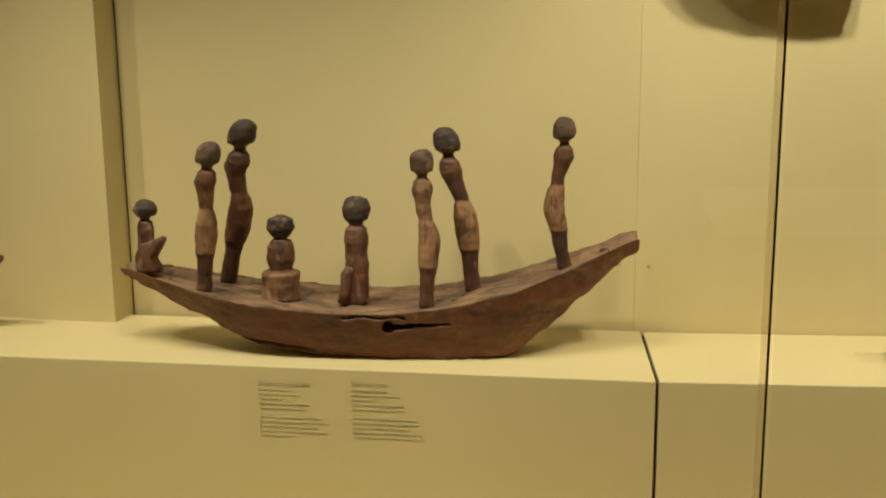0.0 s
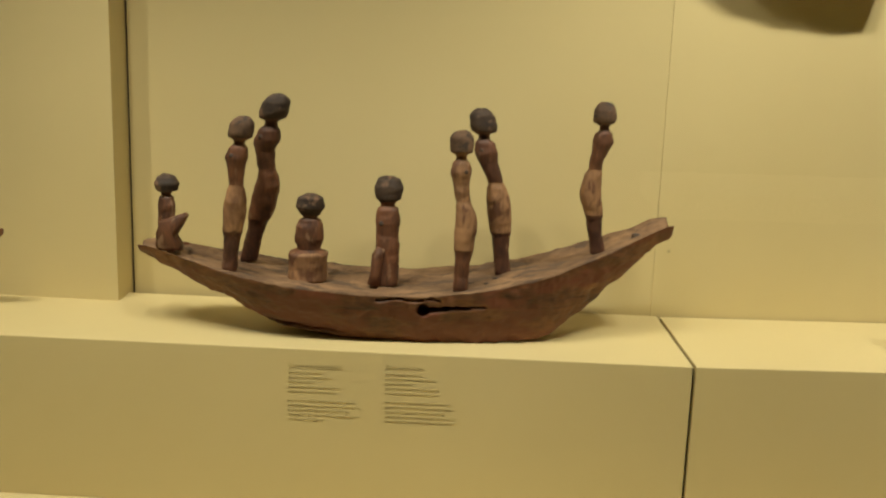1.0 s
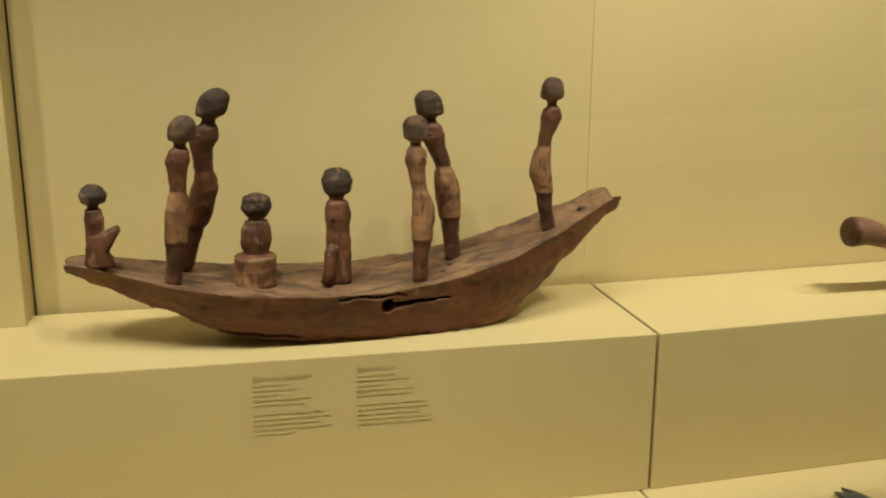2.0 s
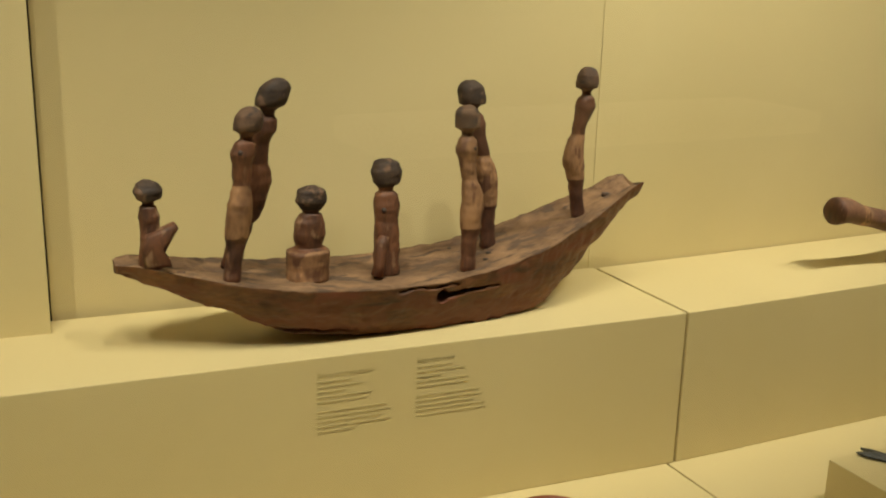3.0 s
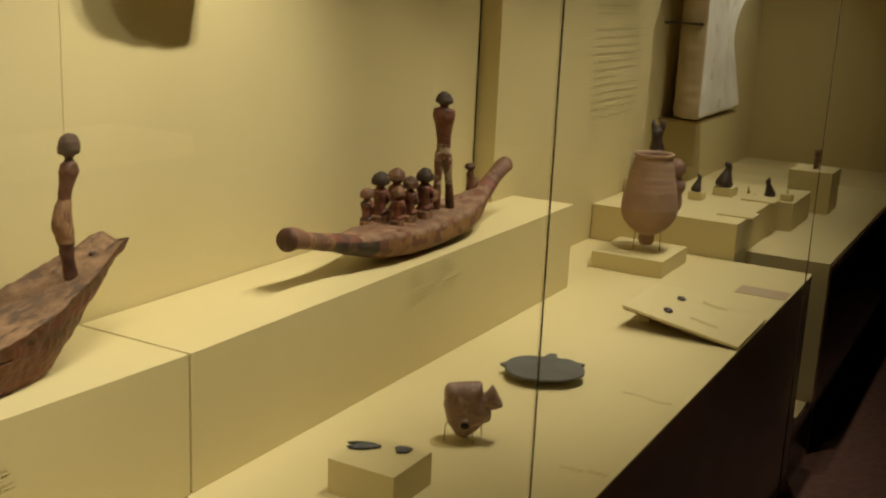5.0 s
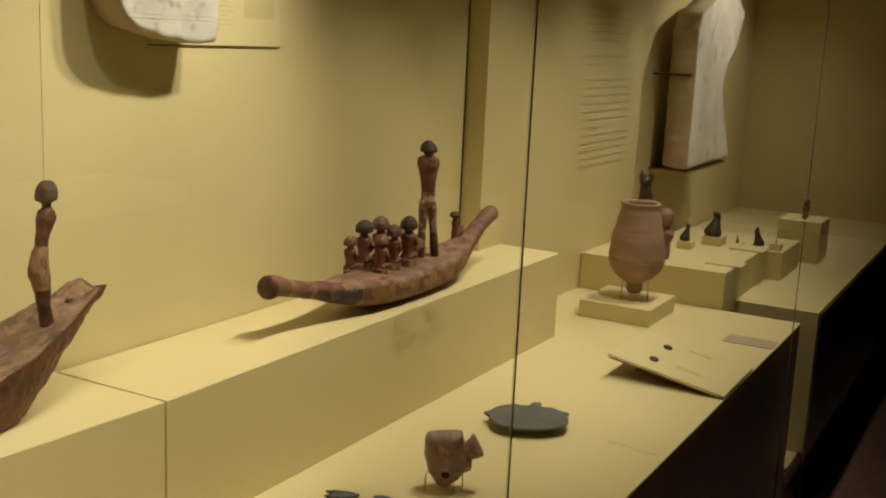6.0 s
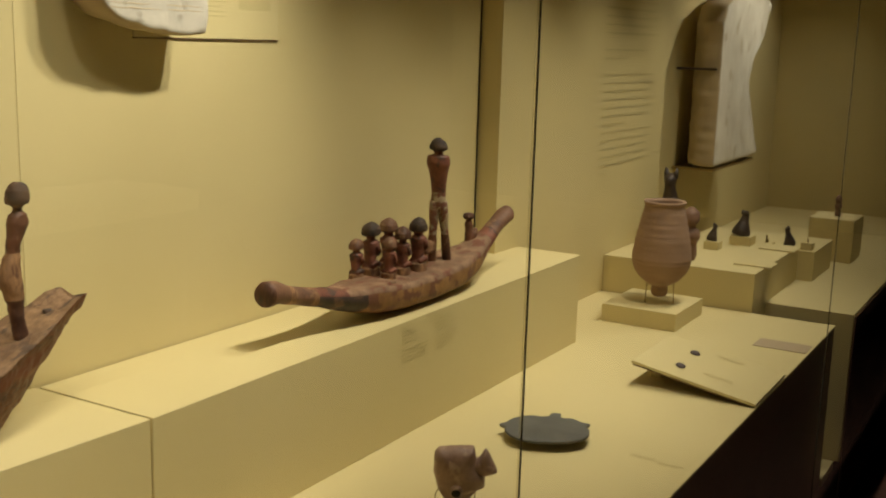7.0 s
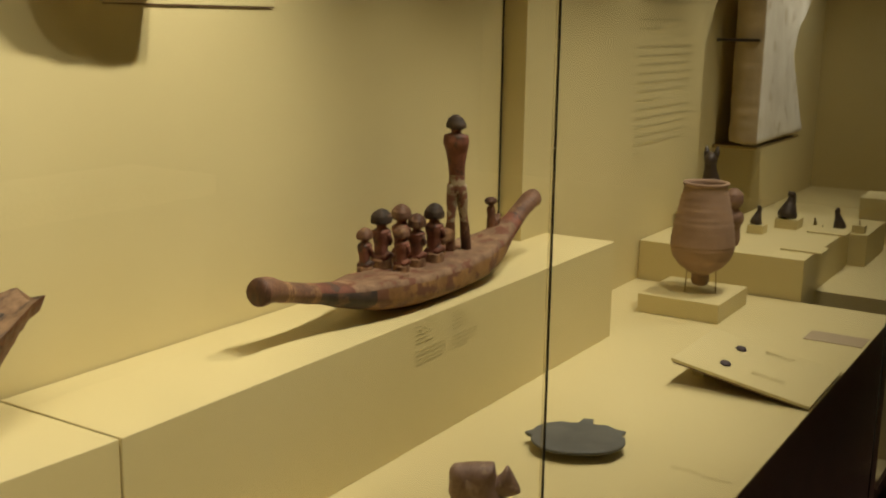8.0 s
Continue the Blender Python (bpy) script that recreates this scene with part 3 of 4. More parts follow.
HEADS = [M_BROWNRED, M_HAIR, M_BROWNRED, M_BROWNRED, M_LEG, M_HAIR]
for k, (fx, fy, hh) in enumerate(((0.803, 0.178, 0.088), (0.858, 0.178, 0.117), (0.925, 0.176, 0.117), (0.855, 0.128, 0.090), (0.914, 0.132, 0.104), (0.972, 0.128, 0.117))):
    figure(BOAT2, (fx, fy, 1.066), (fx, fy, 1.066 + hh), SHORT, [HEADS[k], M_RED, M_KILT, M_LEG], seed=11 + k, rough=0.0012, wide=0.92, flat=0.95, square=3.4, extra=folded_legs)
TALLB = dict(
    t=[0.50, 0.52, 0.60, 0.72, 0.80, 0.855, 0.87, 0.885, 0.895, 0.905, 0.93, 0.97, 1.0],
    w=[.064, .062, .062, .078, .102, .096, .040, .036, .040, .078, .080, .062, .02],
    c=[1, 1, 1, 1, 1, 1, 1, 1, 0, 0, 0, 0, 0])


def tall_figure():
    foot, head = Vector((1.077, 0.135, 1.068)), Vector((1.052, 0.13, 1.352))
    h = (head - foot).length
    bm = bmesh.new()
    rings = []
    for i in range(44):
        t = 0.44 + 0.56 * i / 43
        w = soft([0.44] + TALLB["t"], [0.058] + TALLB["w"], t) * h
        c = foot.lerp(head, t)
        rings.append([c + Vector((w * (0.76 + 1.1 * max(0.0, 0.56 - t)) * math.cos(2 * math.pi * j / 20), w * math.sin(2 * math.pi * j / 20), 0)) for j in range(20)])

    def col(u, v):
        t = 0.44 + 0.56 * u
        return 0 if t > 0.895 else (1 if t > 0.56 else 2)
    add_loft(bm, rings, col)
    for dx, dy in ((0.0165, -0.013), (-0.0165, 0.013)):
        start = foot + Vector((dx, dy, -0.004))
        top = foot.lerp(head, 0.50) + Vector((dx * 0.22, dy * 0.5, 0))
        rings = []
        for i in range(14):
            t = i / 13
            c = start.lerp(top, t)
            w = 0.0092 + 0.0026 * t + 0.0016 * math.sin(t * 9)
            rings.append([c + Vector((w * math.cos(2 * math.pi * j / 12), w * math.sin(2 * math.pi * j / 12), 0)) for j in range(12)])
        add_loft(bm, rings, lambda u, v: 3 if u < 0.45 else 2)
    rough_up(bm, 0.0012, 60, 5)
    bm.transform(Matrix.Translation(-BOAT2.location))
    part("carved_figure", bm, [M_HAIR, M_RED, M_WHITE, M_BODY], BOAT2, "tall carved figure with a red torso and a whitish kilt")


def short_knees(bm, foot, head, h):
    blob(bm, [(foot + Vector((0.0, -0.004, 0.004)), 0.011), (foot + Vector((0.012, -0.006, 0.022)), 0.009), (foot + Vector((0.020, -0.006, 0.034)), 0.006)], 1)


tall_figure()
figure(BOAT2, (1.248, 0.150, 1.088), (1.240, 0.150, 1.160), SQUAT, [M_LEG, M_BODY, M_LEG, M_LEG], seed=21, rough=0.001, wide=1.15, extra=short_knees)
bm = box(-0.025, 0.025, -0.016, 0.016, 0.022, 0.052, 0.008)
for sx in (-0.018, 0.018):
    for sy in (-0.010, 0.010):
        add_box(bm, sx - 0.004, sx + 0.004, sy - 0.004, sy + 0.004, 0, 0.026)
bm.transform(Matrix.Translation((1.045 - 0.92, 0.150 - 0.13, 0.067)))
part("seat_block", bm, [M_KILT], BOAT2, "small tan carved block on four legs")

BOAT2.location, BOAT2.scale = (0.897, 0.095, 1.0), (1.056, 1.07, 1.083)

# tip of a further boat on the same plinth
far_boat = bmesh.new()
rings = []
for i in range(40):
    u = i / 39
    x = -1.118 - 0.75 * u
    w = 0.012 + 0.055 * math.sin(min(1, u * 1.4) * math.pi / 2)
    zt = 1.140 - 0.055 * math.sin(u * math.pi)
    zl = zt - 0.012 - 0.07 * math.sin(u * math.pi)
    zl = max(1.0, zl)
    rings.append([Vector((x, 0.20 + w * math.cos(2 * math.pi * j / 18), (zt + zl) / 2 + (zt - zl) / 2 * math.sin(2 * math.pi * j / 18))) for j in range(18)])
add_loft(far_boat, rings)
rough_up(far_boat, 0.002, 30, 6)
thing("boat_hull_model", far_boat, [M_HULL], "brown wooden boat hull standing farther along the plinth", "model boat")


# ---- things on the display floor ----
red_pot = bmesh.new()
lathe(red_pot, [(0.030, 0), (0.033, 0.004), (0.043, 0.06), (0.051, 0.12), (0.055, 0.158), (0.0565, 0.167), (0.0545, 0.170), (0.051, 0.164), (0.046, 0.12), (0.036, 0.05), (0.020, 0.02)], (-0.45, -0.33, SHELF), 48)
thing("red_pot", red_pot, M_REDWARE, "polished red clay beaker on the display floor", "pot")

SH = empty("painted_sherd", (-0.164, -0.325, SHELF), "brown painted clay plaque standing tilted on the display floor", "plaque")
sherd = bmesh.new()
bmesh.ops.create_grid(sherd, x_segments=26, y_segments=12, size=1)
for v in sherd.verts:
    v.co = Vector((v.co.x * 0.066, v.co.y * 0.032, 0.004))
plate = bmesh.ops.extrude_face_region(sherd, geom=sherd.faces[:])
for v in plate["geom"]:
    if isinstance(v, bmesh.types.BMVert):
        v.co.z -= 0.009
bmesh.ops.recalc_face_normals(sherd, faces=sherd.faces[:])
for fc in sherd.faces:
    fc.material_index = 0 if fc.normal.z > 0.7 else 1
rough_up(sherd, 0.0022, 38, 3)
tilt = pose(0, 0, 0.031, 66, 0, -3)
sherd.transform(tilt)
part("plate", sherd, [M_CLAY, M_LEG], SH)
mark = bmesh.new()
for k in range(4):
    tube(mark, [(-0.034 + 0.014 * k + 0.004 * math.sin(i + k), -0.016 + 0.006 * i, 0.0052) for i in range(6)], 0.0011, 6)
mark.transform(tilt)
part("painted_mark", mark, M_LEG, SH, "dark painted strokes")
prop = bmesh.new()
tube(prop, [(0.0, 0.035, 0.0), (0.0, 0.010, 0.040)], 0.0015, 6)
part("prop_wire", prop, M_WIRE, SH, "thin wire prop")

thing("small_block", box(0.145, 0.280, -0.336, -0.194, SHELF, 0.800, 0.0015), M_PLINTH, "small cream block carrying two flint points", "block")


def flint(at, length, width, turn, notch, lab):
    """A chipped leaf-shaped point; notch cuts a fork into its blunt end."""
    outline = []
    for side in (1, -1):
        for i in range(17):
            u = i / 16 if side > 0 else 1 - i / 16
            w = width * (math.sin(math.pi * (0.22 + 0.76 * u)) ** 0.8) * (1 + 0.07 * math.sin(31 * u + side))
            outline.append(Vector(((u - 0.5) * length, side * w, 0)))
    outline.append(Vector(((notch - 0.5) * length, -0.15 * width, 0)))
    bm = bmesh.new()
    heart = Vector(((notch + 0.12 - 0.5) * length, 0, 0))
    rings = []
    for z, k in ((0.0, 0.90), (0.003, 1.0), (0.0045, 0.93), (0.0065, 0.62), (0.0075, 0.25)):
        rings.append([heart + (p - heart) * k + Vector((0, 0, z)) for p in outline])
    add_loft(bm, rings, None, False)
    rough_up(bm, 0.0009, 130, at[0] * 9)
    bm.transform(pose(at[0], at[1], at[2], 0, 0, turn))
    return thing("flint_point", bm, M_FLINT, lab, "flint", "flints on the block")


flint((0.222, -0.222, 0.8012), 0.066, 0.0155, -62, 0.34, "dark chipped flint point with a forked end on the small block")
flint((0.249, -0.293, 0.8012), 0.032, 0.0125, -50, 0.02, "short dark flint flake on the small block")

# fish-shaped vessel: a deep flat body turned with its open mouth towards the glass
FISH = empty("fish_vessel", (0.500, -0.293, SHELF), "greyish-brown fish-shaped pottery vessel on a wire stand", "vessel")
FISH_TURN = pose(0, 0, 0, 0, 0, -63)


def pillow(outline, thick, levels=7, step=0.004, power=2.2):
    """A flat body with rounded faces: outline is (sideways, up), the thickness runs along local y."""
    pts = []
    m = len(outline)
    for i in range(m):
        p, q = Vector((*outline[i], 0)), Vector((*outline[(i + 1) % m], 0))
        k = max(1, int((q - p).length / step))
        pts += [p.lerp(q, j / k) for j in range(k)]
    for _ in range(2):
        pts = [(pts[i - 1] + 2 * pts[i] + pts[(i + 1) % len(pts)]) / 4 for i in range(len(pts))]
    c = sum(pts, Vector()) / len(pts)
    bm = bmesh.new()
    rings = []
    for i in range(2 * levels + 1):
        d = -1 + i / levels
        k = (1 - abs(d) ** power * 0.94) ** (1 / power)
        rings.append([Vector((c.x + (p.x - c.x) * k, d * thick, c.y + (p.y - c.y) * k)) for p in pts])
    add_loft(bm, rings)
    bmesh.ops.recalc_face_normals(bm, faces=bm.faces[:])
    return bm


def fish_part(name, bm, size, seed, parent=None, mat=None, label=""):
    rough_up(bm, size, 60, seed)
    bm.transform(FISH_TURN)
    return part(name, bm, mat or M_FISH, parent or FISH, label)


fish_part("body", pillow([(-0.050, 0.072), (-0.050, 0.110), (-0.042, 0.121), (0.026, 0.127), (0.029, 0.106), (0.033, 0.086), (0.047, 0.070), (0.049, 0.056), (0.036, 0.044), (0.024, 0.028), (-0.004, 0.003), (-0.022, 0.010), (-0.040, 0.038)], 0.030, power=2.6), 0.0015, 8)
fish_part("tail", pillow([(0.012, 0.098), (0.032, 0.102), (0.040, 0.110), (0.047, 0.126), (0.056, 0.112), (0.073, 0.076), (0.054, 0.070), (0.034, 0.066), (0.008, 0.068)], 0.019), 0.0010, 5)
fish_part("fin", pillow([(0.018, 0.060), (0.050, 0.052), (0.046, 0.043), (0.020, 0.034)], 0.008), 0.0008, 7)
bm = bmesh.new()
tube(bm, [(-0.004, -0.016, 0.050), (-0.005, -0.031, 0.046), (-0.005, -0.0355, 0.0445)], 0.0125, 20)
SPOUT = fish_part("spout", bm, 0.0006, 3)
# the spout is closed; a black disc paints the shade of its mouth
bm = bmesh.new()
tube(bm, [(-0.005, -0.0345, 0.0447), (-0.005, -0.0364, 0.0441)], 0.0088, 20)
fish_part("spout_hole_shade", bm, 0.0002, 4, SPOUT, M_DARK, "black disc for the shade inside the mouth")
for du, dw in ((-0.046, -0.014), (0.012, -0.022), (-0.020, 0.026), (0.030, 0.016)):
    bm = bmesh.new()
    tube(bm, [(du, dw, 0.0), (du * 0.98, dw, 0.034), (du * 0.82, dw * 0.8, 0.046)], 0.0012, 6)
    fish_part("wire_leg", bm, 0.0, 1, None, M_WIRE, "thin wire support")

# slate palette
PAL = empty("slate_palette", (0.932, -0.272, SHELF), "dark grey slate palette with a notched rim", "palette")
bm = bmesh.new()
out = []
for j in range(72):
    a = 2 * math.pi * j / 72
    ca, sa = math.cos(a), math.sin(a)
    r = (abs(ca) ** 2.4 + abs(sa) ** 2.4) ** (-1 / 2.4) * (0.97 if sa < 0 else 0.93)
    d = abs(a - 1.25)
    if d < 0.12:
        r *= 1.22
    elif d < 0.46:
        r *= 0.90
    corner = min(abs(a - 0.25), abs(a - 2.90))
    r *= 1 + 0.17 * max(0.0, 1 - corner / 0.17)
    out.append(Vector((0.099 * r * math.cos(a), 0.090 * r * math.sin(a), 0)))
add_loft(bm, [[p * 0.975 + Vector((0, 0, z)) if edge else p + Vector((0, 0, z)) for p in out] for z, edge in ((0.019, 1), (0.0205, 0), (0.0255, 0), (0.0268, 1))], None, False)
bm.transform(pose(0, 0, 0, 0, 0, -56))
part("slab", bm, M_SLATE, PAL)
for px, py in ((0.04, 0.02), (-0.04, 0.02), (0, -0.05)):
    bm = bmesh.new()
    lathe(bm, [(0.004, 0), (0.004, 0.0195)], (px, py, 0), 10)
    part("pin", bm, M_WIRE, PAL)

# sloping label board with two scarabs
board = bmesh.new()
add_box(board, -0.155, 0.155, -0.167, 0.167, -0.004, 0.004, 0.001)
board.transform(pose(1.575, -0.450, 0.7685, 9.6, 0, 0))
BOARD = thing("label_board", board, M_PLINTH, "cream board propped at a slope on the display floor", "board")
backing = box(-0.151, 0.151, -0.163, 0.163, -0.0085, -0.0043)
backing.transform(pose(1.575, -0.450, 0.7685, 9.6, 0, 0))
part("backing", backing, M_BASE, BOARD, "thin dark backing sheet")
thing("prop_block", box(1.52, 1.66, -0.335, -0.305, SHELF, 0.7835, 0.001), M_PLINTH, "low cream block under the sloping board", "block")
for sx, sy in ((1.640, -0.388), (1.503, -0.392)):
    bm = bmesh.new()
    bmesh.ops.create_uvsphere(bm, u_segments=18, v_segments=10, radius=1)
    for v in bm.verts:
        v.co = Vector((v.co.x * 0.019, v.co.y * 0.0135, max(-0.002, v.co.z * 0.006)))
    for fc in bm.faces:
        fc.smooth = True
    bm.transform(pose(sx, sy, 0.7685 + (sy + 0.448) * math.tan(radians(9.6)) + 0.0061, 9.6, 0, 20))
    thing("scarab", bm, M_SCARAB, "small dark oval scarab on the sloping board", "scarab", "scarabs on the board")

thing("label_card", box(2.003, 2.100, -0.608, -0.452, SHELF + 0.0002, SHELF + 0.002), M_CARD, "pinkish-grey card lying flat on the display floor", "card")


def floor_text(x, y, w, rows, z, tilt, label, seed):
    """Small faint print lying on a surface, its lines running along y."""
    rnd = random.Random(seed)
    bm = bmesh.new()
    for r in range(rows):
        c = 0.0
        while c < w:
            ww = rnd.uniform(0.006, 0.014)
            add_box(bm, -r * 0.009 - 0.0035, -r * 0.009, -c - ww, -c, 0.0, 0.0006)
            c += ww + 0.004
    bm.transform(pose(x, y, z, tilt, 0, 0))
    return thing("floor_text", bm, M_INK_FAINT, label, "text", "printed captions")


floor_text(0.958, -0.468, 0.045, 2, SHELF + 0.0003, 0, "faint printed caption on the display floor", 21)
floor_text(0.945, -0.535, 0.045, 2, SHELF + 0.0003, 0, "faint printed caption on the display floor", 22)
floor_text(0.500, -0.505, 0.040, 2, SHELF + 0.0003, 0, "faint printed caption on the display floor", 23)
floor_text(0.512, -0.560, 0.035, 2, SHELF + 0.0003, 0, "faint printed caption on the display floor", 24)
CARD_Z = 0.7685 + 0.0046
floor_text(1.690, -0.440, 0.060, 3, CARD_Z + 0.010 * math.tan(radians(9.6)), 9.6, "faint printed caption on the sloping board", 25)
floor_text(1.520, -0.455, 0.070, 3, CARD_Z - 0.005 * math.tan(radians(9.6)), 9.6, "faint printed caption on the sloping board", 26)

# tall jar on its block
thing("jar_block", box(2.006, 2.280, -0.208, 0.040, SHELF, 0.790, 0.0015), M_PLINTH, "low cream block under the clay jar", "block")
JAR = empty("clay_jar", (2.150, -0.100, 0.790), "pale brown clay jar with knob foot in a wire tripod", "jar")
bm = bmesh.new()
prof = [(0.0, 0.018), (0.022, 0.020), (0.029, 0.030), (0.030, 0.045), (0.027, 0.055), (0.042, 0.062), (0.072, 0.082), (0.096, 0.110), (0.105, 0.140), (0.106, 0.160), (0.100, 0.205), (0.090, 0.250), (0.080, 0.295), (0.071, 0.328), (0.070, 0.336), (0.076, 0.342), (0.075, 0.348), (0.068, 0.348), (0.063, 0.340), (0.066, 0.320), (0.080, 0.27), (0.09, 0.2), (0.05, 0.1)]
fine = []
for i in range(len(prof) - 1):
    k = 5 if 5 < i < 14 else 2
    for s in range(k):
        u = s / k
        r = prof[i][0] * (1 - u) + prof[i + 1][0] * u
        z = prof[i][1] * (1 - u) + prof[i + 1][1] * u
        if 0.08 < z < 0.32 and i < 14:
            r += 0.0013 * math.sin(z * 420) * (1.5 if z > 0.2 else 0.7)
        fine.append((r, z))
lathe(bm, fine, (0, 0, 0), 56)
rough_up(bm, 0.0012, 18, 3)
part("body", bm, M_CLAY, JAR)
for a in (0.4, 2.5, 4.6):
    bm = bmesh.new()
    c, s = math.cos(a), math.sin(a)
    tube(bm, [(0.058 * c, 0.058 * s, 0.0), (0.056 * c, 0.056 * s, 0.045), (0.054 * c, 0.054 * s, 0.072)], 0.0022, 8)
    part("tripod_leg", bm, M_WIRE, JAR, "thin wire leg")
bm = bmesh.new()
tube(bm, [(0.055 * math.cos(i * math.pi / 12), 0.055 * math.sin(i * math.pi / 12), 0.071) for i in range(25)], 0.0018, 6)
part("tripod_ring", bm, M_WIRE, JAR, "thin wire ring")
JAR.scale = (0.90, 0.90, 0.955)

# larger blocks of the farther bay
thing("display_block", box(2.415, 3.05, -0.340, 0.206, 0.205, 0.866, 0.002), M_PLINTH, "large cream block carrying small statuettes", "block")
thing("display_block", box(3.06, 3.40, -0.400, 0.10, SHELF, 0.850, 0.002), M_PLINTH, "cream block behind the statuette block", "block")
thing("display_block", box(3.54, 3.75, -0.455, -0.270, SHELF, 0.915, 0.002), M_PLINTH, "tall cream block with a tiny figurine", "block")


def seated_cat(at, h, turn, mat, name, lab, base=0.0, wide=1.0, ear=1.03):
    """An upright seated animal statuette as one plain shape."""
    bm = bmesh.new()

    def limb(pts):
        blob(bm, [((x * h, y * h * wide, z * h), r * h * wide) for x, y, z, r in pts], 0, 14)
    limb([(-0.12, 0, -0.01, 0.13), (-0.11, 0, 0.03, 0.19), (-0.09, 0, 0.16, 0.205), (-0.05, 0, 0.33, 0.165), (0.0, 0, 0.52, 0.12), (0.04, 0, 0.66, 0.088), (0.06, 0, 0.76, 0.085), (0.06, 0, 0.84, 0.05)])
    limb([(-0.03, 0, 0.83, 0.05), (0.0, 0, 0.835, 0.085), (0.06, 0, 0.84, 0.105), (0.13, 0, 0.82, 0.075), (0.19, 0, 0.80, 0.045), (0.20, 0, 0.80, 0.02)])
    for side in (-1, 1):
        limb([(0.16, side * 0.06, -0.01, 0.05), (0.12, side * 0.06, 0.05, 0.046), (0.10, side * 0.055, 0.30, 0.045), (0.05, side * 0.05, 0.52, 0.06)])
        limb([(0.04, side * 0.055, 0.88, 0.055), (0.03, side * 0.075, 0.95, 0.042), (0.03, side * 0.085, ear, 0.012)])
    bm.transform(pose(at[0], at[1], at[2] + base, 0, 0, turn))
    return thing(name, bm, mat, lab, "statuette", "statuettes on the blocks")


def bust(at, h, mat, name, lab):
    bm = bmesh.new()
    rings = []
    for i in range(26):
        u = i / 25
        w = soft([0, 0.1, 0.3, 0.45, 0.55, 0.62, 0.75, 0.9, 1.0], [0.16, 0.19, 0.17, 0.24, 0.22, 0.12, 0.22, 0.20, 0.06], u) * h
        rings.append([Vector((w * math.cos(2 * math.pi * j / 16), 0.8 * w * math.sin(2 * math.pi * j / 16), u * h)) for j in range(16)])
    add_loft(bm, rings)
    rough_up(bm, 0.003, 25, 2)
    bm.transform(Matrix.Translation(at))
    return thing(name, bm, mat, lab, "statuette", "statuettes on the blocks")


def stand(x, y, w, h, z):
    return thing("statuette_stand", box(x - w, x + w, y - w, y + w, z, z + h, 0.001), M_PLINTH, "tiny cream stand under a statuette", "stand", "statuette stands")


B2 = 0.866
for cx, cy in ((2.535, -0.298), (2.895, -0.292)):
    thing("label_card", box(cx, cx + 0.10, cy - 0.066, cy + 0.066, B2 + 0.0002, B2 + 0.006, 0.0008), M_PLINTH, "small cream caption card lying on the block", "card", "caption cards on the block")
bust((2.52, -0.072, B2), 0.190, M_BROWN, "terracotta_statuette", "brown terracotta statuette on the large block")
thing("statuette_stand", box(2.735, 2.905, 0.055, 0.204, B2, B2 + 0.055, 0.001), M_PLINTH, "low cream block under the seated cat", "stand", "statuette stands")
seated_cat((2.84, 0.115, B2), 0.222, 180, M_BRONZE, "cat_statuette", "tall dark bronze seated cat with upright ears", 0.055, 1.15, 1.05)
stand(2.79, -0.080, 0.028, 0.030, B2)
seated_cat((2.79, -0.080, B2), 0.066, -50, M_BRONZE, "animal_statuette", "small dark bronze animal on a cream stand", 0.030, 1.5)
stand(2.96, -0.145, 0.040, 0.035, B2)
seated_cat((2.96, -0.145, B2), 0.094, -40, M_BRONZE, "animal_statuette", "dark bronze animal on a cream stand", 0.035, 1.85)
stand(3.10, -0.205, 0.025, 0.010, 0.85)
seated_cat((3.10, -0.205, 0.85), 0.030, 150, M_WIRE, "animal_statuette", "tiny pale animal on a cream stand", 0.010)
seated_cat((3.13, -0.280, 0.85), 0.078, 117, M_BRONZE, "animal_statuette", "small black seated animal on the block", 0.0, 1.4)
stand(3.10, -0.362, 0.022, 0.028, 0.85)
seated_cat((3.10, -0.362, 0.85), 0.020, 180, M_WIRE, "animal_statuette", "tiny pale figure on a cream stand", 0.028)
bust((3.64, -0.365, 0.915), 0.09, M_BROWN, "figurine", "tiny brown figurine on a tall cream block")


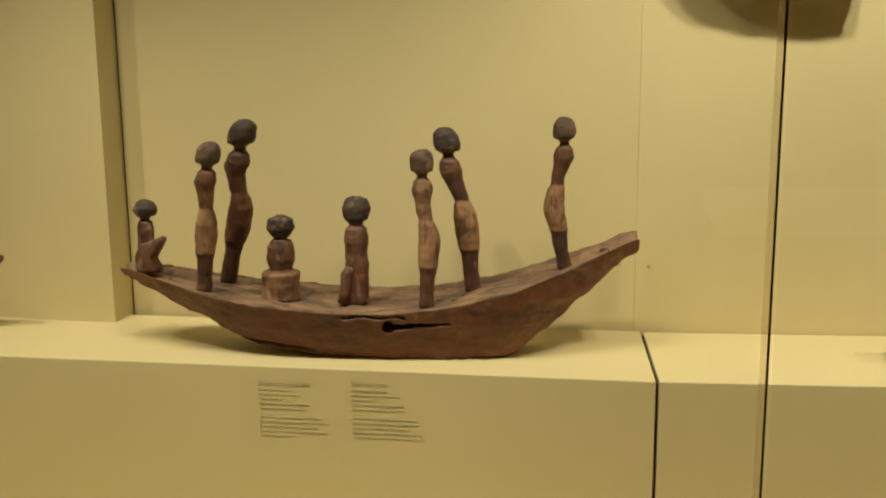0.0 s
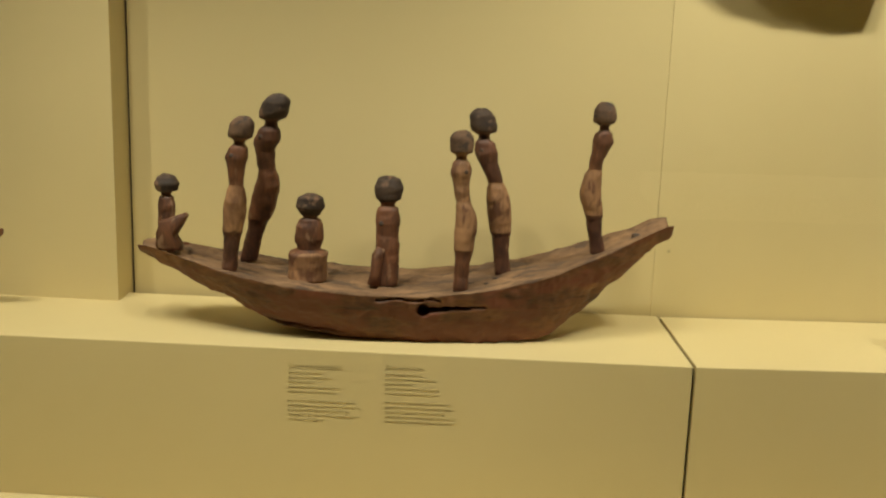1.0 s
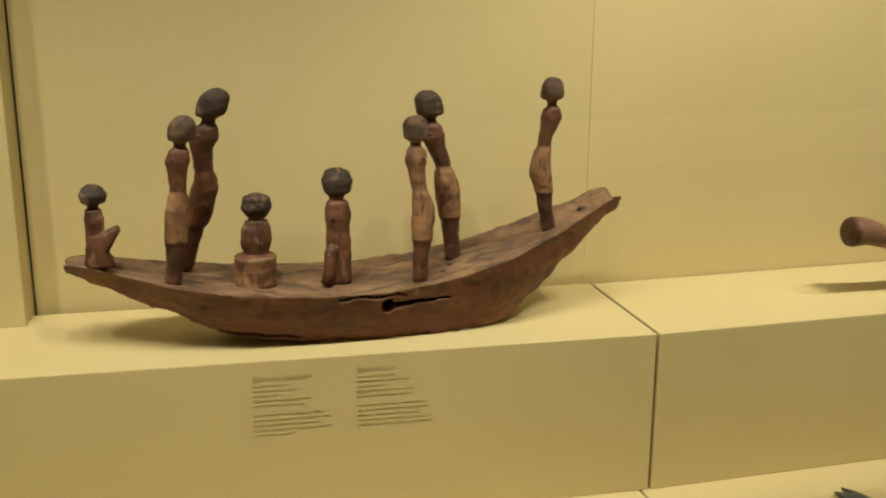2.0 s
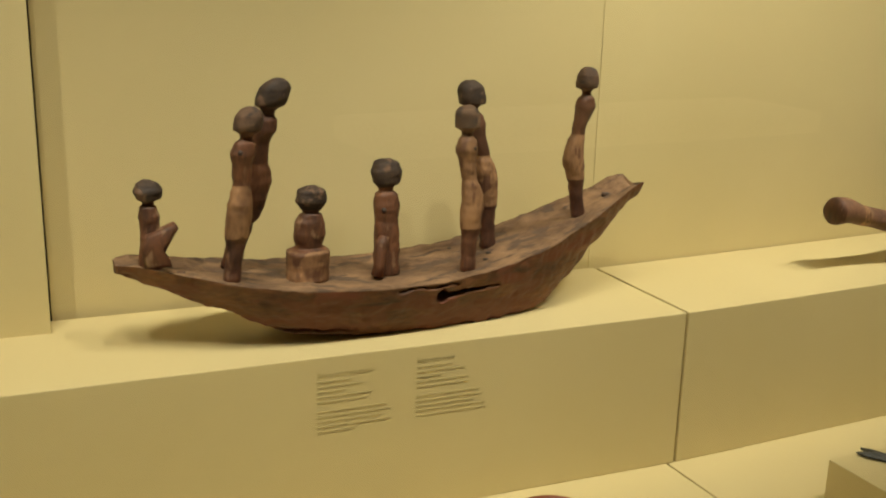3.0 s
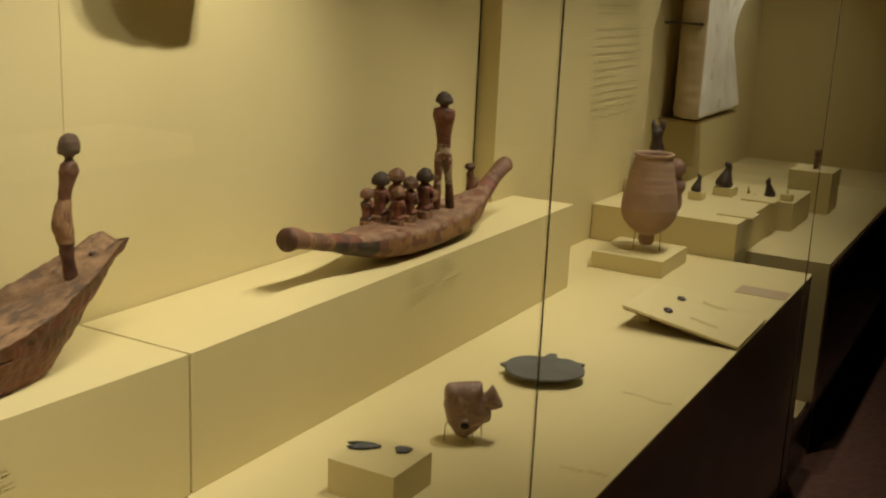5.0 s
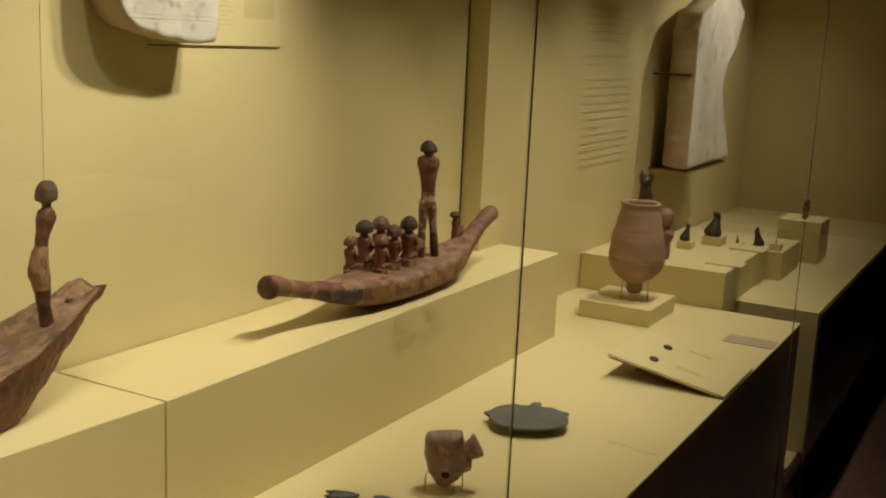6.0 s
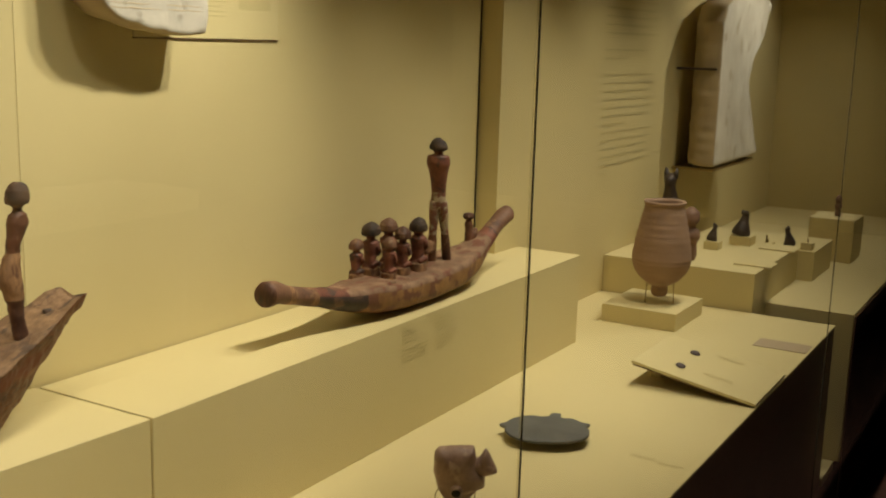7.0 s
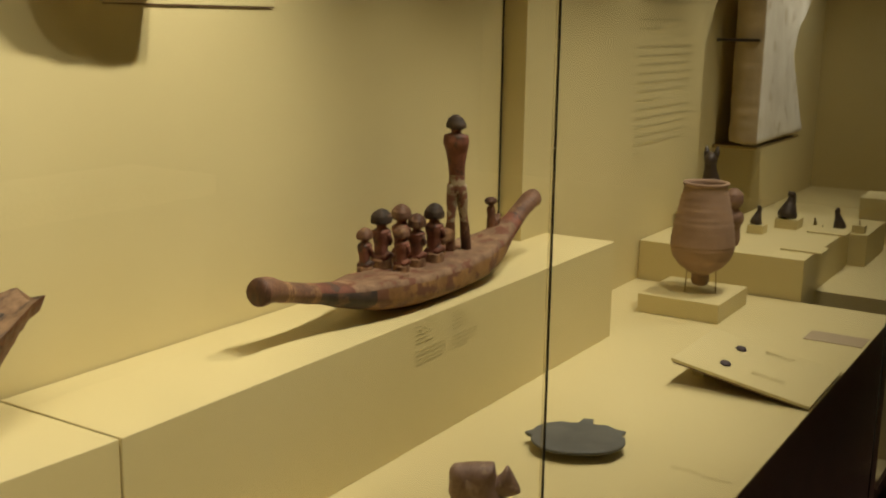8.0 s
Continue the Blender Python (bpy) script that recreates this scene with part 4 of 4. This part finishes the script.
# ---- stone relief on the back wall, with its graphic panel ----
def stone_block(name, x0, x1, y0, y1, outline, label, seed, face_mat, side_mat):
    """A broken slab: outline is (x, z) round the front, its edge chipped; front faces -y."""
    bm = bmesh.new()
    pts = []
    m = len(outline)
    for i in range(m):
        a, b = Vector(outline[i]), Vector(outline[(i + 1) % m])
        k = max(2, int((b - a).length / 0.012))
        for s in range(k):
            p = a.lerp(b, s / k)
            n1 = noise.noise(Vector((p.x * 40, p.y * 40, seed)))
            pts.append((p.x + 0.006 * n1, p.y + 0.006 * noise.noise(Vector((p.y * 40, p.x * 40, seed + 5)))))
    cx, cz = sum(p[0] for p in pts) / len(pts), sum(p[1] for p in pts) / len(pts)
    rings = []
    for y, k in ((y1, 0.97), ((y0 + y1) / 2, 1.0), (y0 + 0.006, 1.0), (y0, 0.985)):
        rings.append([Vector((cx + (p[0] - cx) * k, y + 0.003 * noise.noise(Vector((p[0] * 30, y * 50, p[1] * 30))), cz + (p[1] - cz) * k)) for p in pts])
    for k in (0.95, 0.88, 0.8, 0.7, 0.6, 0.5, 0.4, 0.3, 0.2, 0.1):
        ring = []
        for p in pts:
            x, z = cx + (p[0] - cx) * k, cz + (p[1] - cz) * k
            ring.append(Vector((x, y0 - 0.001 + 0.0022 * noise.noise(Vector((x * 12, seed, z * 12))) + 0.0008 * noise.noise(Vector((x * 45, seed, z * 45))), z)))
        rings.append(ring)
    # front in the face stone, sides in the one with shade in its colour
    add_loft(bm, rings, lambda u, v: 0 if u > 0.20 else 1)
    return thing(name, bm, [face_mat, side_mat], label, "stone relief")


PANEL = empty("graphic_panel", (0.40, WALL_Y, 1.60), "cream printed panel with a faint picture on the wall", "panel")
part("board", box(-0.16, 0.25, -0.004, -0.0006, 0.0012, 0.52, 0.0006), M_PANEL, PANEL)
bm = bmesh.new()
for i in range(8):
    add_box(bm, 0.02, 0.09 - 0.010 * (i % 3), -0.0047, -0.0042, 0.044 + i * 0.0095, 0.0462 + i * 0.0095)
part("text", bm, M_INK_PALE, PANEL, "faint printed lines")
bm = box(0.125, 0.225, -0.0046, -0.0042, 0.06, 0.20, 0.0)
part("picture", bm, M_INK_FAINT, PANEL, "faint printed picture")
part("lower_edge", box(-0.16, 0.25, -0.0042, -0.0006, -0.0012, 0.0010), M_BASE, PANEL, "thin dark lower edge")
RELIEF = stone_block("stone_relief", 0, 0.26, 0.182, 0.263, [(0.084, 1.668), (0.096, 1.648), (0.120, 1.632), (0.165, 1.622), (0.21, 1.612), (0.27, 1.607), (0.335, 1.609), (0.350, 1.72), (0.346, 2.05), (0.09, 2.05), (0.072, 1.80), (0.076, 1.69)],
            "pale grey limestone relief block with a broken lower edge", 3.0, M_STONE_GREY_TONED, M_STONE_SIDE)
# thin darker rods on the face draw the shade of two incised grooves
for z in (1.650, 1.658):
    bm = bmesh.new()
    tube(bm, [(0.098 + 0.012 * k, 0.1815, z + 0.0006 * math.sin(k * 1.7)) for k in range(20)], 0.0010, 6)
    part("carved_line_shade", bm, M_STONE_SIDE, RELIEF, "thin tan line for the shade in a carved border groove")
stone_block("stone_relief", 3.30, 4.0, 0.092, 0.2075, [(3.298, 1.116), (3.987, 1.121), (3.863, 1.293), (3.748, 1.456), (3.815, 1.58), (3.958, 1.676), (4.044, 1.819), (3.882, 1.896), (3.575, 1.872), (3.346, 1.791), (3.298, 1.714)],
            "tall white limestone relief slab with a broken upper edge", 8.0, M_STONE, M_STONE_SIDE)
thing("stone_clip", box(3.284, 3.297, 0.105, 0.2755, 1.518, 1.529, 0.001), M_BRONZE, "small dark bar holding the tall stone slab", "clip")
thing("stone_bracket", box(3.31, 3.96, 0.096, 0.2755, 1.096, 1.107, 0.002), M_WIRE, "thin brass ledge under the tall stone slab", "bracket")


# ---- fixtures for the spots that light the case, out of view, fill spots included ----
lens_mat = bpy.data.materials.new("lamp_glow")
lens_mat.use_nodes = True
lens_mat.node_tree.nodes["Principled BSDF"].inputs["Emission Color"].default_value = (1, 0.86, 0.56, 1)
lens_mat.node_tree.nodes["Principled BSDF"].inputs["Emission Strength"].default_value = 6.0
for lx, watts, aim, opening in SPOTS:
    fx = empty("case_spotlight", (lx, LAMP_Y, LAMP_Z + 0.04), "small black spotlight out of view under the case ceiling", "spotlight", "spotlights in the case")
    bm = bmesh.new()
    lathe(bm, [(0.020, 0.0), (0.026, 0.002), (0.026, 0.05), (0.012, 0.06), (0.010, 2.70 - LAMP_Z - 0.042)], (0, 0, 0), 20)
    housing = part("housing", bm, M_STEEL, fx)
    bm = bmesh.new()
    lathe(bm, [(0.017, -0.002), (0.017, 0.001)], (0, 0, 0), 20)
    part("lens", bm, lens_mat, housing, "glowing lens")

# ---- a lit plinth across the room, mirrored faintly in the glass ----
# spot added to light this plinth, its fixture below is unseen
across = bpy.data.lights.new("spot", "SPOT")
across.energy, across.color, across.shadow_soft_size, across.spot_size, across.spot_blend = 60.0, (1.0, 0.925, 0.72), 0.03, radians(80), 0.6
ob = new("spot_light", across)
ob.matrix_world = look((1.55, -3.2, 2.5), (1.55, -3.85, 0.8))
OPP = empty("opposite_plinth", (1.63, -4.07, 0.0), "cream display slab on a dark base across the room", "plinth")
part("slab", box(-1.12, 1.12, -0.28, 0.29, 0.755, 0.853, 0.003), M_PLINTH, OPP)
part("base", box(-1.08, 1.07, -0.23, 0.24, 0.0, 0.755, 0.003), M_BASE, OPP, "dark brown base")
fx = empty("added_room_spotlight", (1.55, -3.2, 2.54), "added black spotlight out of view under the gallery ceiling", "spotlight")
bm = bmesh.new()
lathe(bm, [(0.03, 0.0), (0.04, 0.003), (0.04, 0.09), (0.012, 0.10), (0.012, 0.66)], (0, 0, 0), 20)
part("housing", bm, M_STEEL, fx)
